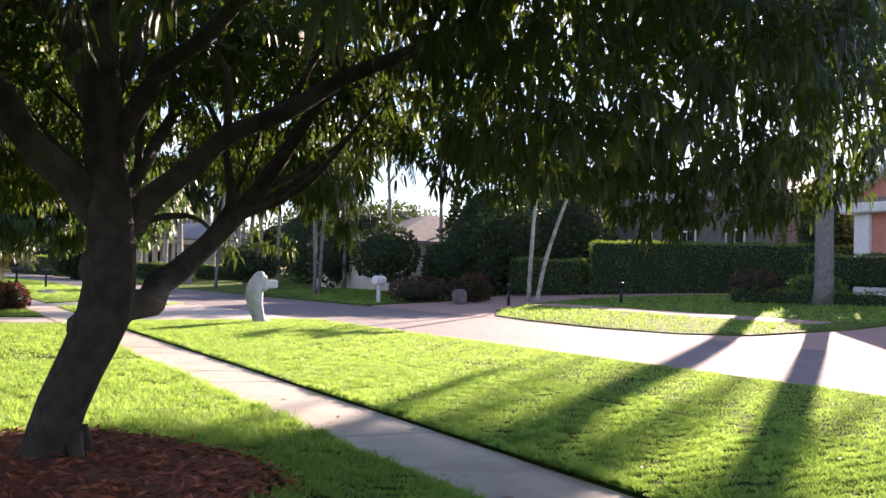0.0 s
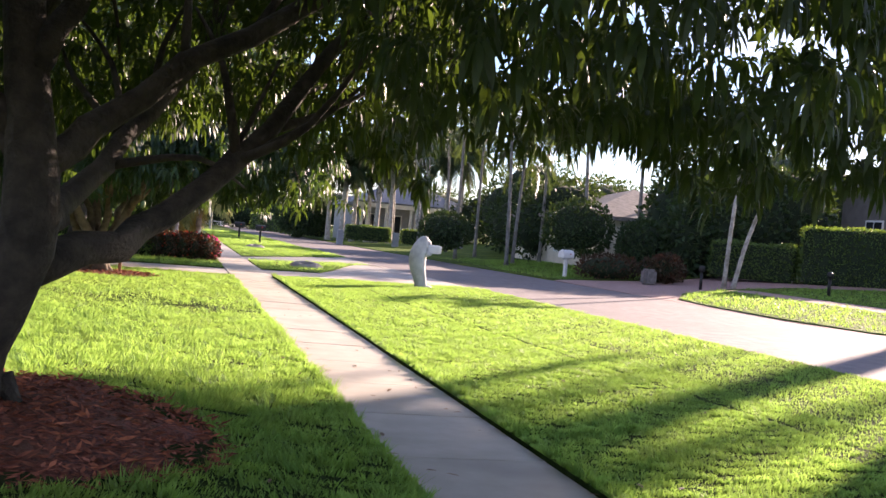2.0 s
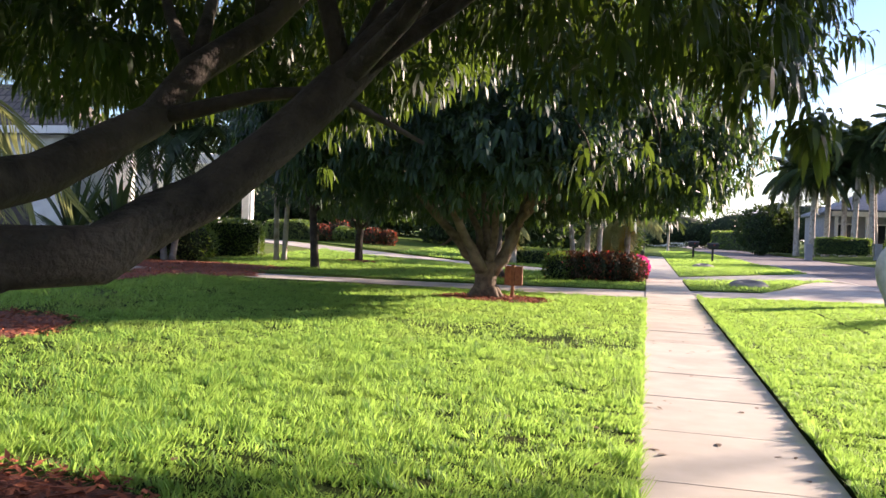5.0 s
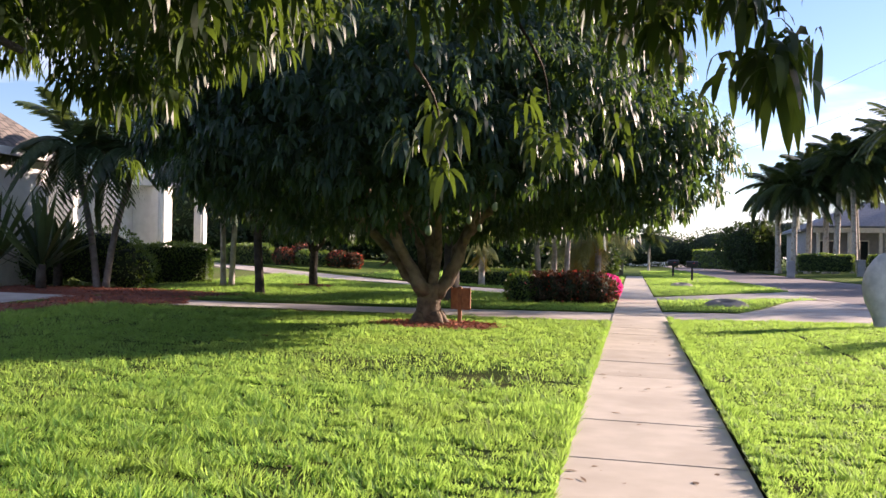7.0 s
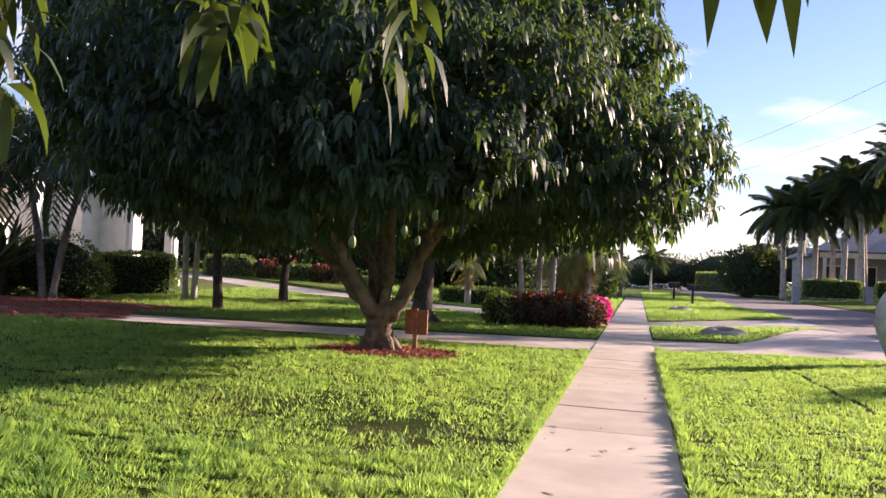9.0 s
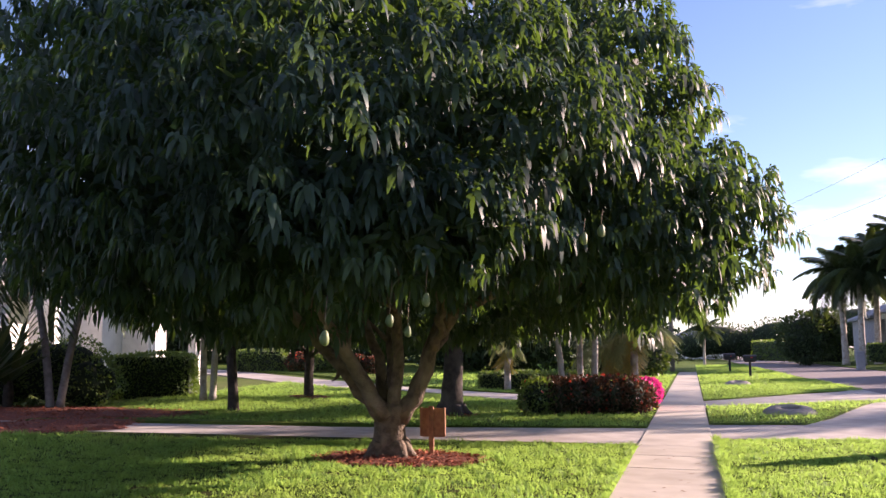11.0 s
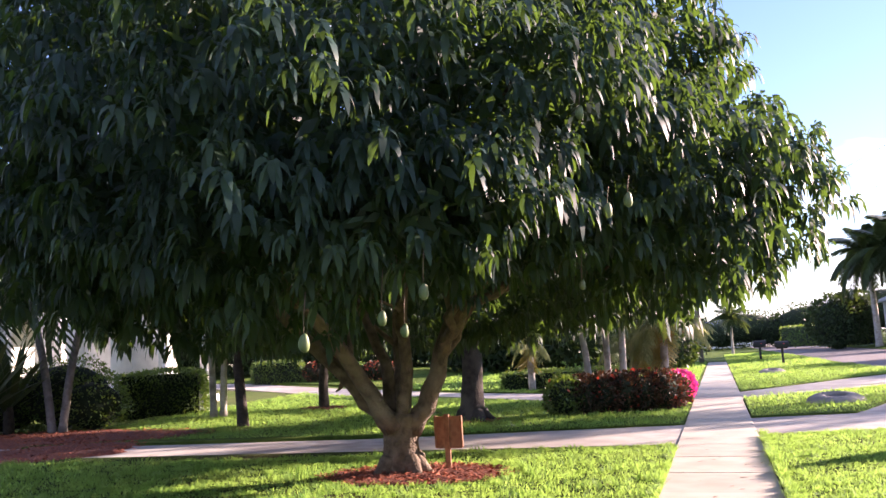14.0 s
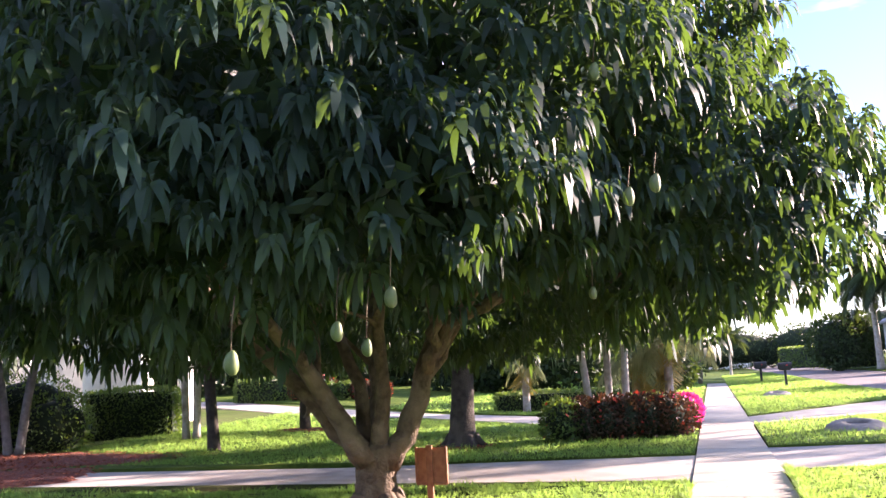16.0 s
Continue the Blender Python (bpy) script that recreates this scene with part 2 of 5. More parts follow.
def fast_mesh(name, verts, loops, starts, totals, smooth=True):
    me = bpy.data.meshes.new(name)
    me.vertices.add(len(verts))
    me.vertices.foreach_set("co", np.ascontiguousarray(verts, np.float32).ravel())
    me.loops.add(len(loops))
    me.loops.foreach_set("vertex_index", np.ascontiguousarray(loops, np.int32))
    me.polygons.add(len(starts))
    me.polygons.foreach_set("loop_start", np.ascontiguousarray(starts, np.int32))
    me.polygons.foreach_set("loop_total", np.ascontiguousarray(totals, np.int32))
    if smooth:
        me.polygons.foreach_set("use_smooth", np.ones(len(starts), bool))
    me.update(calc_edges=True)
    return me


def put(name, me, mat, parent=None, label="", smooth=False):
    """One mesh object, under a thing if parent is given."""
    if mat and not me.materials:
        me.materials.append(mat)
    if smooth:
        me.polygons.foreach_set("use_smooth", np.ones(len(me.polygons), bool))
    ob = new(name, me)
    if parent:
        ob.parent = parent
        ob.matrix_parent_inverse = parent.matrix_basis.inverted()
    if label:
        tagged(ob, label)
    return ob


def thing(name, at, label, category, group="", kind=""):
    ob = new(name)
    ob.empty_display_size = 0.2
    ob.matrix_basis = pose(*at)
    return tagged(ob, label, category, group, kind)


def bm_mesh(name, bm):
    me = bpy.data.meshes.new(name)
    bm.normal_update()
    bm.to_mesh(me)
    bm.free()
    return me


def box_mesh(name, sx, sy, sz, bevel=0.01, m=Matrix(), segments=1):
    """A bevelled box that stands on z = 0, then moved by m."""
    bm = bmesh.new()
    bmesh.ops.create_cube(bm, size=1.0, matrix=Matrix.Translation((0, 0, sz / 2)) @ Matrix.Diagonal((sx, sy, sz, 1)))
    if bevel:
        bmesh.ops.bevel(bm, geom=bm.edges[:], offset=bevel, segments=segments, affect="EDGES")
    bm.transform(m)
    return bm_mesh(name, bm)


def box(name, sx, sy, sz, at, mat, parent=None, bevel=0.01, turn=0.0, label=""):
    me = box_mesh(name, sx, sy, sz, bevel, pose(*at) @ pose(0, 0, 0, 0, 0, turn))
    return put(name, me, mat, parent, label)


def tube_arrays(points, radii, sides=10, wobble=0.0, seed=0, cap=True):
    """A tube through points with a radius at each."""
    p = np.asarray(points, float)
    r = np.asarray(radii, float)
    t = np.gradient(p, axis=0)
    t /= np.linalg.norm(t, axis=1)[:, None] + 1e-9
    ref = np.array([1.0, 0, 0]) if abs(t[0][0]) < 0.8 else np.array([0, 1.0, 0])
    ra = np.random.default_rng(seed)
    ang = np.linspace(0, 2 * np.pi, sides, endpoint=False)
    lobes = 1 + wobble * (np.cos(3 * ang + ra.uniform(0, 6)) + 0.6 * np.cos(5 * ang + ra.uniform(0, 6)))
    verts = []
    for i in range(len(p)):
        u = np.cross(t[i], ref)
        u /= np.linalg.norm(u)
        v = np.cross(t[i], u)
        k = r[i] * lobes * (1 + wobble * 0.5 * ra.standard_normal(sides))
        verts.append(p[i] + np.outer(np.cos(ang) * k, u) + np.outer(np.sin(ang) * k, v))
    verts = np.concatenate(verts)
    faces = []
    for i in range(len(p) - 1):
        for j in range(sides):
            a, b = i * sides + j, i * sides + (j + 1) % sides
            faces.append((a, a + sides, b + sides, b))
    if cap:
        faces.append(tuple(range(sides)))
        faces.append(tuple(reversed(range(len(verts) - sides, len(verts)))))
    return verts, faces


def tube(name, points, radii, mat, parent=None, sides=10, wobble=0.0, seed=0, label=""):
    v, f = tube_arrays(points, radii, sides, wobble, seed)
    return put(name, mesh_of(name, v, f), mat, parent, label, smooth=True)


def spline(points, n):
    """A smooth run of n points through the given ones."""
    p = np.asarray(points, float)
    s = np.linspace(0, len(p) - 1, n)
    i = np.clip(s.astype(int), 0, len(p) - 2)
    f = (s - i)[:, None]
    q = np.vstack([2 * p[0] - p[1], p, 2 * p[-1] - p[-2]])
    a, b, c, d = q[i], q[i + 1], q[i + 2], q[i + 3]
    return 0.5 * (2 * b + (c - a) * f + (2 * a - 5 * b + 4 * c - d) * f**2 + (3 * b - a - 3 * c + d) * f**3)


def unit(v):
    return v / (np.linalg.norm(v, axis=-1, keepdims=True) + 1e-9)


def leaf_mesh(name, base, way, normal, length, width, bend):
    """Pointed leaves, each an arching blade of eight corners folded along its rib."""
    n = len(base)
    s = np.array([0, 0.22, 0.22, 0.54, 0.54, 0.82, 0.82, 1.0])
    w = np.array([0, 0.80, -0.80, 1.0, -1.0, 0.62, -0.62, 0])
    side = unit(np.cross(way, normal))
    up = unit(np.cross(side, way))
    down = np.array([0, 0, -1.0])
    L, W, B = length[:, None, None], width[:, None, None], bend[:, None, None]
    along = s - 0.45 * s**2 * np.clip(bend, 0, 1)[:, None]
    v = base[:, None] + way[:, None] * L * along[..., None] + down * (B * L) * (s**2)[None, :, None]
    v = v + side[:, None] * W * 0.5 * w[None, :, None] + up[:, None] * W * 0.16 * np.abs(w)[None, :, None]
    loops = np.array([0, 1, 2, 1, 3, 4, 2, 3, 5, 6, 4, 5, 7, 6])
    loops = (loops[None] + 8 * np.arange(n)[:, None]).ravel()
    starts = (np.array([0, 3, 7, 11])[None] + 14 * np.arange(n)[:, None]).ravel()
    totals = np.tile([3, 4, 4, 3], n)
    return fast_mesh(name, v.reshape(-1, 3), loops, starts, totals)


def card_mesh(name, base, way, normal, length, width):
    """Small pointed leaves of four corners."""
    n = len(base)
    side = unit(np.cross(way, normal))
    L, W = length[:, None], width[:, None]
    v = np.stack([base, base + way * L * 0.45 + side * W * 0.5, base + way * L, base + way * L * 0.45 - side * W * 0.5], 1)
    return fast_mesh(name, v.reshape(-1, 3), np.arange(4 * n), 4 * np.arange(n), np.full(n, 4), smooth=False)


def crown_points(lobes, n, ra, inner=0.25, floor=-99.0, rough=0.10, patchy=0.0):
    """Points near the outer skin of a union of ellipsoids, and their outward ways."""
    lobes = np.asarray(lobes, float)
    area = (lobes[:, 3] * lobes[:, 4] * lobes[:, 5]) ** (2 / 3)
    pick = ra.choice(len(lobes), size=n * 3, p=area / area.sum())
    d = unit(ra.standard_normal((n * 3, 3)))
    r = np.where(ra.random(n * 3) < inner, ra.uniform(0.55, 0.9, n * 3), ra.uniform(0.90, 1.02, n * 3))
    bump = 1 + rough * np.sin(d[:, 0] * 7 + pick * 2.0) * np.sin(d[:, 1] * 6 + pick) + rough * 0.6 * np.sin(d[:, 2] * 11 + d[:, 0] * 9)
    bump = bump + rough * 0.7 * np.sin(d[:, 0] * 17 + 3 * d[:, 2] + pick) * np.sin(d[:, 1] * 15 - 2 * d[:, 0] + 2 * pick) * np.sin(d[:, 2] * 16 + pick)
    c = lobes[pick]
    p = c[:, :3] + d * c[:, 3:] * (r * bump)[:, None]
    keep = p[:, 2] > floor
    if patchy:
        swell = np.sin(p[:, 0] * 3.3 + 1.7 * np.sin(p[:, 2] * 2.1)) * np.sin(p[:, 1] * 3.1 + 1.3) * np.sin(p[:, 2] * 4.2 + 1.1 * np.sin(p[:, 0] * 2.7))
        keep &= ra.random(len(p)) < 1 - patchy + 2.2 * patchy * np.clip(swell, -0.45, 0.45)
    for k, lobe in enumerate(lobes):
        q = ((p - lobe[:3]) / lobe[3:]) ** 2
        keep &= (pick == k) | (q.sum(1) > 0.72) | (ra.random(len(p)) < 0.06)
    o = unit(d / c[:, 3:])
    return p[keep][:n], o[keep][:n]


def rosettes(name, centre, out, ra, count=11, length=0.23, width=0.05, droop=0.7, mat=None, parent=None):
    """Whorls of long leaves at the ends of twigs: they spread like an umbrella and arch over to hang."""
    m = len(centre)
    axis = unit(out * 0.8 + np.array([0, 0, 0.75]) + 0.22 * ra.standard_normal((m, 3)))
    ref = unit(ra.standard_normal((m, 3)))
    u = unit(np.cross(axis, ref))
    v = np.cross(axis, u)
    phi = (np.arange(count) * 2.4)[None] + ra.uniform(0, 6.3, (m, 1)) + ra.uniform(-0.3, 0.3, (m, count))
    tier = np.linspace(0.65, 1.75, count)[None] + ra.uniform(-0.18, 0.18, (m, count))
    radial = np.cos(phi)[..., None] * u[:, None] + np.sin(phi)[..., None] * v[:, None]
    way = np.cos(tier)[..., None] * axis[:, None] + np.sin(tier)[..., None] * radial
    way = unit(way + np.array([0, 0, -1.0]) * (droop * ra.uniform(0.0, 0.35, (m, count)))[..., None])
    base = centre[:, None] + way * 0.015 - axis[:, None] * (np.linspace(0, 0.11, count)[None] * ra.uniform(0.6, 1.2, (m, count)))[..., None]
    way, base = way.reshape(-1, 3), base.reshape(-1, 3)
    normal = unit(np.repeat(axis, count, 0) + np.array([0, 0, 0.5]) + 0.28 * ra.standard_normal((m * count, 3)))
    size = np.repeat(ra.uniform(0.75, 1.2, m), count) * ra.uniform(0.72, 1.12, m * count)
    me = leaf_mesh(name, base, way, normal, length * size, width * size * ra.uniform(0.85, 1.1, m * count), droop * ra.uniform(0.75, 1.5, m * count))
    return put(name, me, mat, parent)


def strip(name, rows, mat, lift=0.0, skirt=0.08, cols=6, parent=None):
    """A sheet that follows the ground: rows of (x0, y0, x1, y1) from one long edge to the other, with a skirt round it."""
    rows = np.asarray(rows, float)
    f = np.linspace(0, 1, cols)
    xs = rows[:, None, 0] * (1 - f) + rows[:, None, 2] * f
    ys = rows[:, None, 1] * (1 - f) + rows[:, None, 3] * f
    zs = g(xs, ys) + lift
    nr = len(rows)
    v = np.stack([xs, ys, zs], -1).reshape(-1, 3)
    faces = []
    a = np.array([rows[0, 2] - rows[0, 0], rows[0, 3] - rows[0, 1]])
    b = rows[-1, :2] - rows[0, :2]
    flip = a[0] * b[1] - a[1] * b[0] < 0
    for i in range(nr - 1):
        for j in range(cols - 1):
            q = (i * cols + j, i * cols + j + 1, (i + 1) * cols + j + 1, (i + 1) * cols + j)
            faces.append(q[::-1] if flip else q)
    ring = [j for j in range(cols)] + [i * cols + cols - 1 for i in range(1, nr)]
    ring += [(nr - 1) * cols + j for j in range(cols - 2, -1, -1)] + [i * cols for i in range(nr - 2, 0, -1)]
    low = v[ring] - np.array([0, 0, skirt])
    n0 = len(v)
    v = np.vstack([v, low])
    for k in range(len(ring)):
        q = (ring[k], n0 + k, n0 + (k + 1) % len(ring), ring[(k + 1) % len(ring)])
        faces.append(q[::-1] if flip else q)
    return put(name, mesh_of(name, v, faces), mat, parent)


# ---- ground, road and paving ----
ROAD_Y = [-120, 8, 20, 27, 45, 95, 300]
ROAD_NEAR = [9.5, 8.45, 7.95, 7.75, 7.2, 6.2, 5.0]
ROAD_FAR = [16.6, 15.7, 15.1, 15.0, 14.4, 13.2, 12.0]


def near_edge(y):
    return float(np.interp(y, ROAD_Y, ROAD_NEAR))


def far_edge(y):
    return float(np.interp(y, ROAD_Y, ROAD_FAR))


def build_ground():
    xs = np.unique(np.r_[np.linspace(-400, -40, 10), np.linspace(-40, 50, 91), np.linspace(50, 500, 12)])
    ys = np.unique(np.r_[np.linspace(-300, -20, 10), np.linspace(-20, 90, 56), np.linspace(90, 900, 20)])
    X, Y = np.meshgrid(xs, ys, indexing="ij")
    Z = g(X, Y) - 0.07
    v = np.stack([X, Y, Z], -1).reshape(-1, 3)
    m = len(ys)
    f = [(i * m + j, (i + 1) * m + j, (i + 1) * m + j + 1, i * m + j + 1) for i in range(len(xs) - 1) for j in range(m - 1)]
    tagged(put("ground", mesh_of("ground", v, f), M_SOIL, smooth=True), "flat green suburban ground reaching to the horizon", "ground", kind="structure")


build_ground()


def yrange(a, b, step):
    return np.linspace(a, b, max(2, int(abs(b - a) / step) + 1))


road = strip("road", [(near_edge(y), y, far_edge(y), y) for y in yrange(-120, 300, 4)], M_ROAD, lift=-0.03)
tagged(road, "worn grey-brown asphalt road between grass verges", "road", kind="structure")

# Lawns: they stand a little above the paving, with cut edges.
D1L, D1R = (26.25, 29.9), (27.5, 31.3)      # first driveway where it meets the sidewalk
D2L, D2R = (37.6, 41.4), (37.4, 40.9)      # second driveway


def lawn(name, rows, label, cols=8, mat=None, lift=0.02):
    return tagged(strip(name, rows, mat or M_LAWN, lift=lift, skirt=0.10, cols=cols), label, "lawn", kind="structure")


lawn("lawn_front", [(-34, y, -0.015, y) for y in yrange(-40, 24.6, 0.7)] + [(-34, 24.9, -0.015, 26.25)], "sunlit green front lawn with a few worn patches", 48, M_THATCH_SHADE)
lawn("lawn_middle", [(-13.6, 28.0, -0.015, 29.9), (-14.5, 31.0, -0.015, 32.2), (-15.5, 34, -0.015, 34.5), (-16, 37, -0.015, 36.3), (-14, 42.5, -4, 38.6), (-14, 43.4, -9.0, 42.4)],
     "green lawn between two curved concrete driveways", 14)
lawn("lawn_back", [(-40, 62, -0.015, 41.5), (-40, 75, -0.015, 55), (-40, 110, -0.015, 110), (-40, 300, -0.015, 300)], "distant green front lawns along the sidewalk", 14)
lawn("lawn_end", [(-0.015, 80.5, 1.27, 80.5), (-0.015, 120, 1.27, 120), (-0.015, 300, 1.27, 300)], "lawn crossing beyond the end of the sidewalk", 3)
lawn("verge_near", [(1.27, y, near_edge(y), y) for y in yrange(-40, 26.6, 0.8)] + [(1.27, D1R[0], 5.9, 27.6)], "sunlit green grass verge between sidewalk and road", 9, M_THATCH_SHADE, 0.03)
lawn("verge_middle", [(1.27, D1R[1], 3.2, 31.25), (1.27, 33, 4.0, 33.2), (1.27, 35, 4.9, 36.2), (1.27, 36.3, 5.6, 38.4), (1.27, D2R[0], 6.3, 40.4)], "small grass swale between two driveway aprons", 7)
lawn("verge_far", [(1.27, D2R[1], 5.2, 45.8), (1.27, 46, 6.4, 47.2)] + [(1.27, y, near_edge(y) - 0.1, y) for y in (50, 60, 75, 90, 110, 150, 220, 300)], "long grass verge beside the far sidewalk", 7)

drive1 = strip("driveway_first", [(-40, 24.0, -40, 28.4), (-30, 24.4, -30, 28.0), (-20, 24.7, -20, 27.8), (-13, 24.9, -13, 28.0), (-6, 25.2, -6, 28.5), (0, 26.25, 0, 29.9)], M_DRIVE, lift=-0.012)
tagged(drive1, "pale concrete driveway crossing behind the mango tree", "driveway", kind="structure")
court = strip("driveway_court", [(-34, 20.2, -13.0, 20.4), (-34, 22, -13.1, 22), (-34, 24, -13.3, 24), (-34, 26, -13.6, 26), (-34, 28.2, -14.0, 27.6)], M_DRIVE, lift=0.028, cols=10)
tagged(court, "pale concrete court before the white house", "driveway", kind="structure")
apron1 = strip("driveway_apron_first", [(1.25, 27.5, 1.25, 31.3), (3.3, 27.5, 3.2, 31.4), (5.2, 27.5, 4.6, 35.6), (6.6, 27.2, 6.2, 40.6), (7.75, 25.6, 7.4, 41.5)], M_DRIVE, lift=-0.016)
tagged(apron1, "flared concrete driveway apron beside the road", "driveway", kind="structure")
drive2 = strip("driveway_second", [(-44, 60.0, -46, 65.0), (-30, 54.5, -32, 59.5), (-20, 48.6, -22, 53.0), (-13, 43.4, -15, 47.6), (-7, 40.2, -8.5, 44.4), (-3, 38.2, -3.6, 42.4), (0, 37.6, 0, 41.4)], M_DRIVE, lift=-0.012)
tagged(drive2, "curved pale concrete driveway rising to the next house", "driveway", kind="structure")
apron2 = strip("driveway_apron_second", [(1.25, 37.4, 1.25, 40.9), (4.0, 38.9, 3.4, 43.5), (6.4, 40.3, 5.4, 46.2), (7.35, 38.0, 7.15, 48.5)], M_DRIVE, lift=-0.016)
tagged(apron2, "second flared concrete driveway apron", "driveway", kind="structure")

# Opposite side: brick drive, island and lawns.
pavers = strip("brick_drive", [(15.4, 8, 44, 8), (15.2, 14, 44, 14), (15.0, 20, 44, 20), (15.0, 30, 44, 30), (14.9, 38, 42, 38), (17.5, 41, 40, 44), (24.5, 45.5, 36, 50)], M_PAVER, lift=-0.025, cols=14)
tagged(pavers, "pink brick-paved circular drive", "driveway", kind="structure")
lawn("lawn_island", [(20.0, 16.6, 27.5, 16.9), (16.6, 17.3, 30, 18), (15.5, 19, 32, 20), (15.1, 22, 33, 24), (15.2, 26, 32, 28), (15.6, 28.6, 29, 31.5), (17.2, 31, 27, 33), (20.5, 33.2, 24.5, 34.4)],
     "green lawn island inside the brick drive", 18)
lawn("lawn_opposite", [(15.2, 38.6, 21.0, 38.6), (14.7, 40.0, 25.5, 42.2), (14.5, 43, 29, 46.5), (14.2, 47, 33, 52), (14.0, 56, 60, 60), (13.2, 80, 60, 80), (13, 120, 60, 120), (12.2, 290, 60, 290)], "shaded green lawn across the road", 12)
lawn("lawn_opposite_near", [(16.6, -40, 60, -40), (15.9, 0, 60, 0), (15.6, 9, 50, 9)], "green lawn across the road", 10)

sidewalk = strip("sidewalk", [(0.004, y, 1.246, y) for y in yrange(-60, 80.4, 3)], M_CULVERT, lift=-0.02, cols=3)
tagged(sidewalk, "pale concrete sidewalk of jointed slabs", "sidewalk", kind="structure")
opposite_walk = strip("sidewalk_opposite", [(20.2, y, 21.4, y) for y in yrange(18.2, 32.6, 2)], M_PAVER, lift=0.024, cols=3)
tagged(opposite_walk, "narrow brick-paved path across the lawn island", "sidewalk", kind="structure")


# ---- trees ----
def broad_tree(name, label, base, trunk, trunk_r, limbs, lobes, count, seed, leaf=0.23, leaf_w=0.05, floor=2.0, per=11, inner=0.3, group="", droop=0.7, leafmat=None, roots=True, sub=4, fill=0, hollow=None, bark=None, sprigs=(), patchy=0.25):
    """trunk: points above the base; limbs: (start, bend, end, radius)."""
    bark = bark or M_BARK
    ra = np.random.default_rng(seed)
    bz = gz(base[0], base[1])
    top = thing(name, (base[0], base[1], bz), label, "tree", group)
    pts = [(p[0], p[1], p[2] + bz) for p in trunk]
    sp = spline(pts, 14)
    rr = np.interp(np.linspace(0, 1, 14), np.linspace(0, 1, len(trunk_r)), trunk_r)
    tube("trunk", sp, rr, bark, top, 16, 0.06, seed)
    if roots:
        for k in range(6):
            a = k * 1.05 + ra.uniform(-0.3, 0.3)
            r0 = trunk_r[0]
            d = np.array([math.cos(a), math.sin(a), 0])
            q = np.array([base[0], base[1], bz])
            pp = [q + d * r0 * 0.55 + [0, 0, 0.22], q + d * r0 * 0.95 + [0, 0, 0.07], q + d * r0 * 1.5 + [0, 0, -0.03]]
            tube("root", spline(pp, 6), [r0 * 0.36, r0 * 0.33, r0 * 0.28, r0 * 0.22, r0 * 0.15, r0 * 0.07], bark, top, 8, 0.08, seed + k)
    tips = []
    for k, (a, b, c, r) in enumerate(limbs):
        a, b, c = (np.array(q, float) + [0, 0, bz] for q in (a, b, c))
        q = spline([a, b, c], 12)
        q[2:-1] += ra.standard_normal((9, 3)) * 0.03
        tube("limb", q, np.linspace(r, r * 0.35, 12), bark, top, 10, 0.05, seed + 20 + k)
        for s in range(sub):
            i = int(ra.integers(5, 11))
            e = q[i] + unit(ra.standard_normal(3) + np.array([0, 0, 0.7]) + 1.3 * unit(q[-1] - q[0])) * ra.uniform(0.9, 1.9)
            mid = (q[i] + e) / 2 + ra.standard_normal(3) * 0.12
            tube("branch", spline([q[i], mid, e], 7), np.linspace(r * 0.33, r * 0.08, 7), bark, top, 7, 0.03, seed + 50 + s)
    c, o = crown_points(lobes, count, ra, inner, floor, 0.11, patchy)
    head = (c[:, 2] > 2.2) | (c[:, 0] < -0.6) | (c[:, 0] > 1.6) | (c[:, 1] > 11.5)
    if hollow:
        head &= (np.hypot(c[:, 0] - hollow[0], c[:, 1] - hollow[1]) > hollow[2]) | (c[:, 2] > hollow[3])
    c, o = c[head], o[head]
    for x, y, z, r, n, size in sprigs:
        q = np.array([x, y, z]) + ra.standard_normal((n, 3)) * r * 0.5
        spray = rosettes("leaf_spray", q, unit(ra.standard_normal((n, 3)) * 0.5 + np.array([0, 0.5, 0])), ra, per, size, size * 0.25, droop * 1.1, leafmat or M_LEAF, top)
        tagged(spray, kind="stuff")
        tube("twig", spline([(x - 0.12, y - 0.2, z + 0.36), (x - 0.03, y - 0.06, z + 0.2), (x, y, z + 0.02)], 7), np.linspace(0.007, 0.004, 7), bark, top, 6)
    rosettes("crown", c, o, ra, per, leaf, leaf_w, droop, leafmat or M_LEAF, top)
    if fill:
        lob = np.array(lobes, float)
        pick = ra.integers(0, len(lob), fill)
        d = unit(ra.standard_normal((fill, 3)))
        p = lob[pick, :3] + d * lob[pick, 3:] * ra.uniform(0.35, 0.86, fill)[:, None]
        p = p[p[:, 2] > (hollow[3] if hollow else floor + 0.5)]
        way = unit(ra.standard_normal(p.shape) + np.array([0, 0, -0.6]))
        me = card_mesh("inner_foliage", p, way, unit(ra.standard_normal(p.shape)), 0.23 * ra.uniform(0.7, 1.3, len(p)), 0.08 * ra.uniform(0.7, 1.3, len(p)))
        tagged(put("inner_foliage", me, leafmat or M_LEAF, top), kind="stuff")
    return top


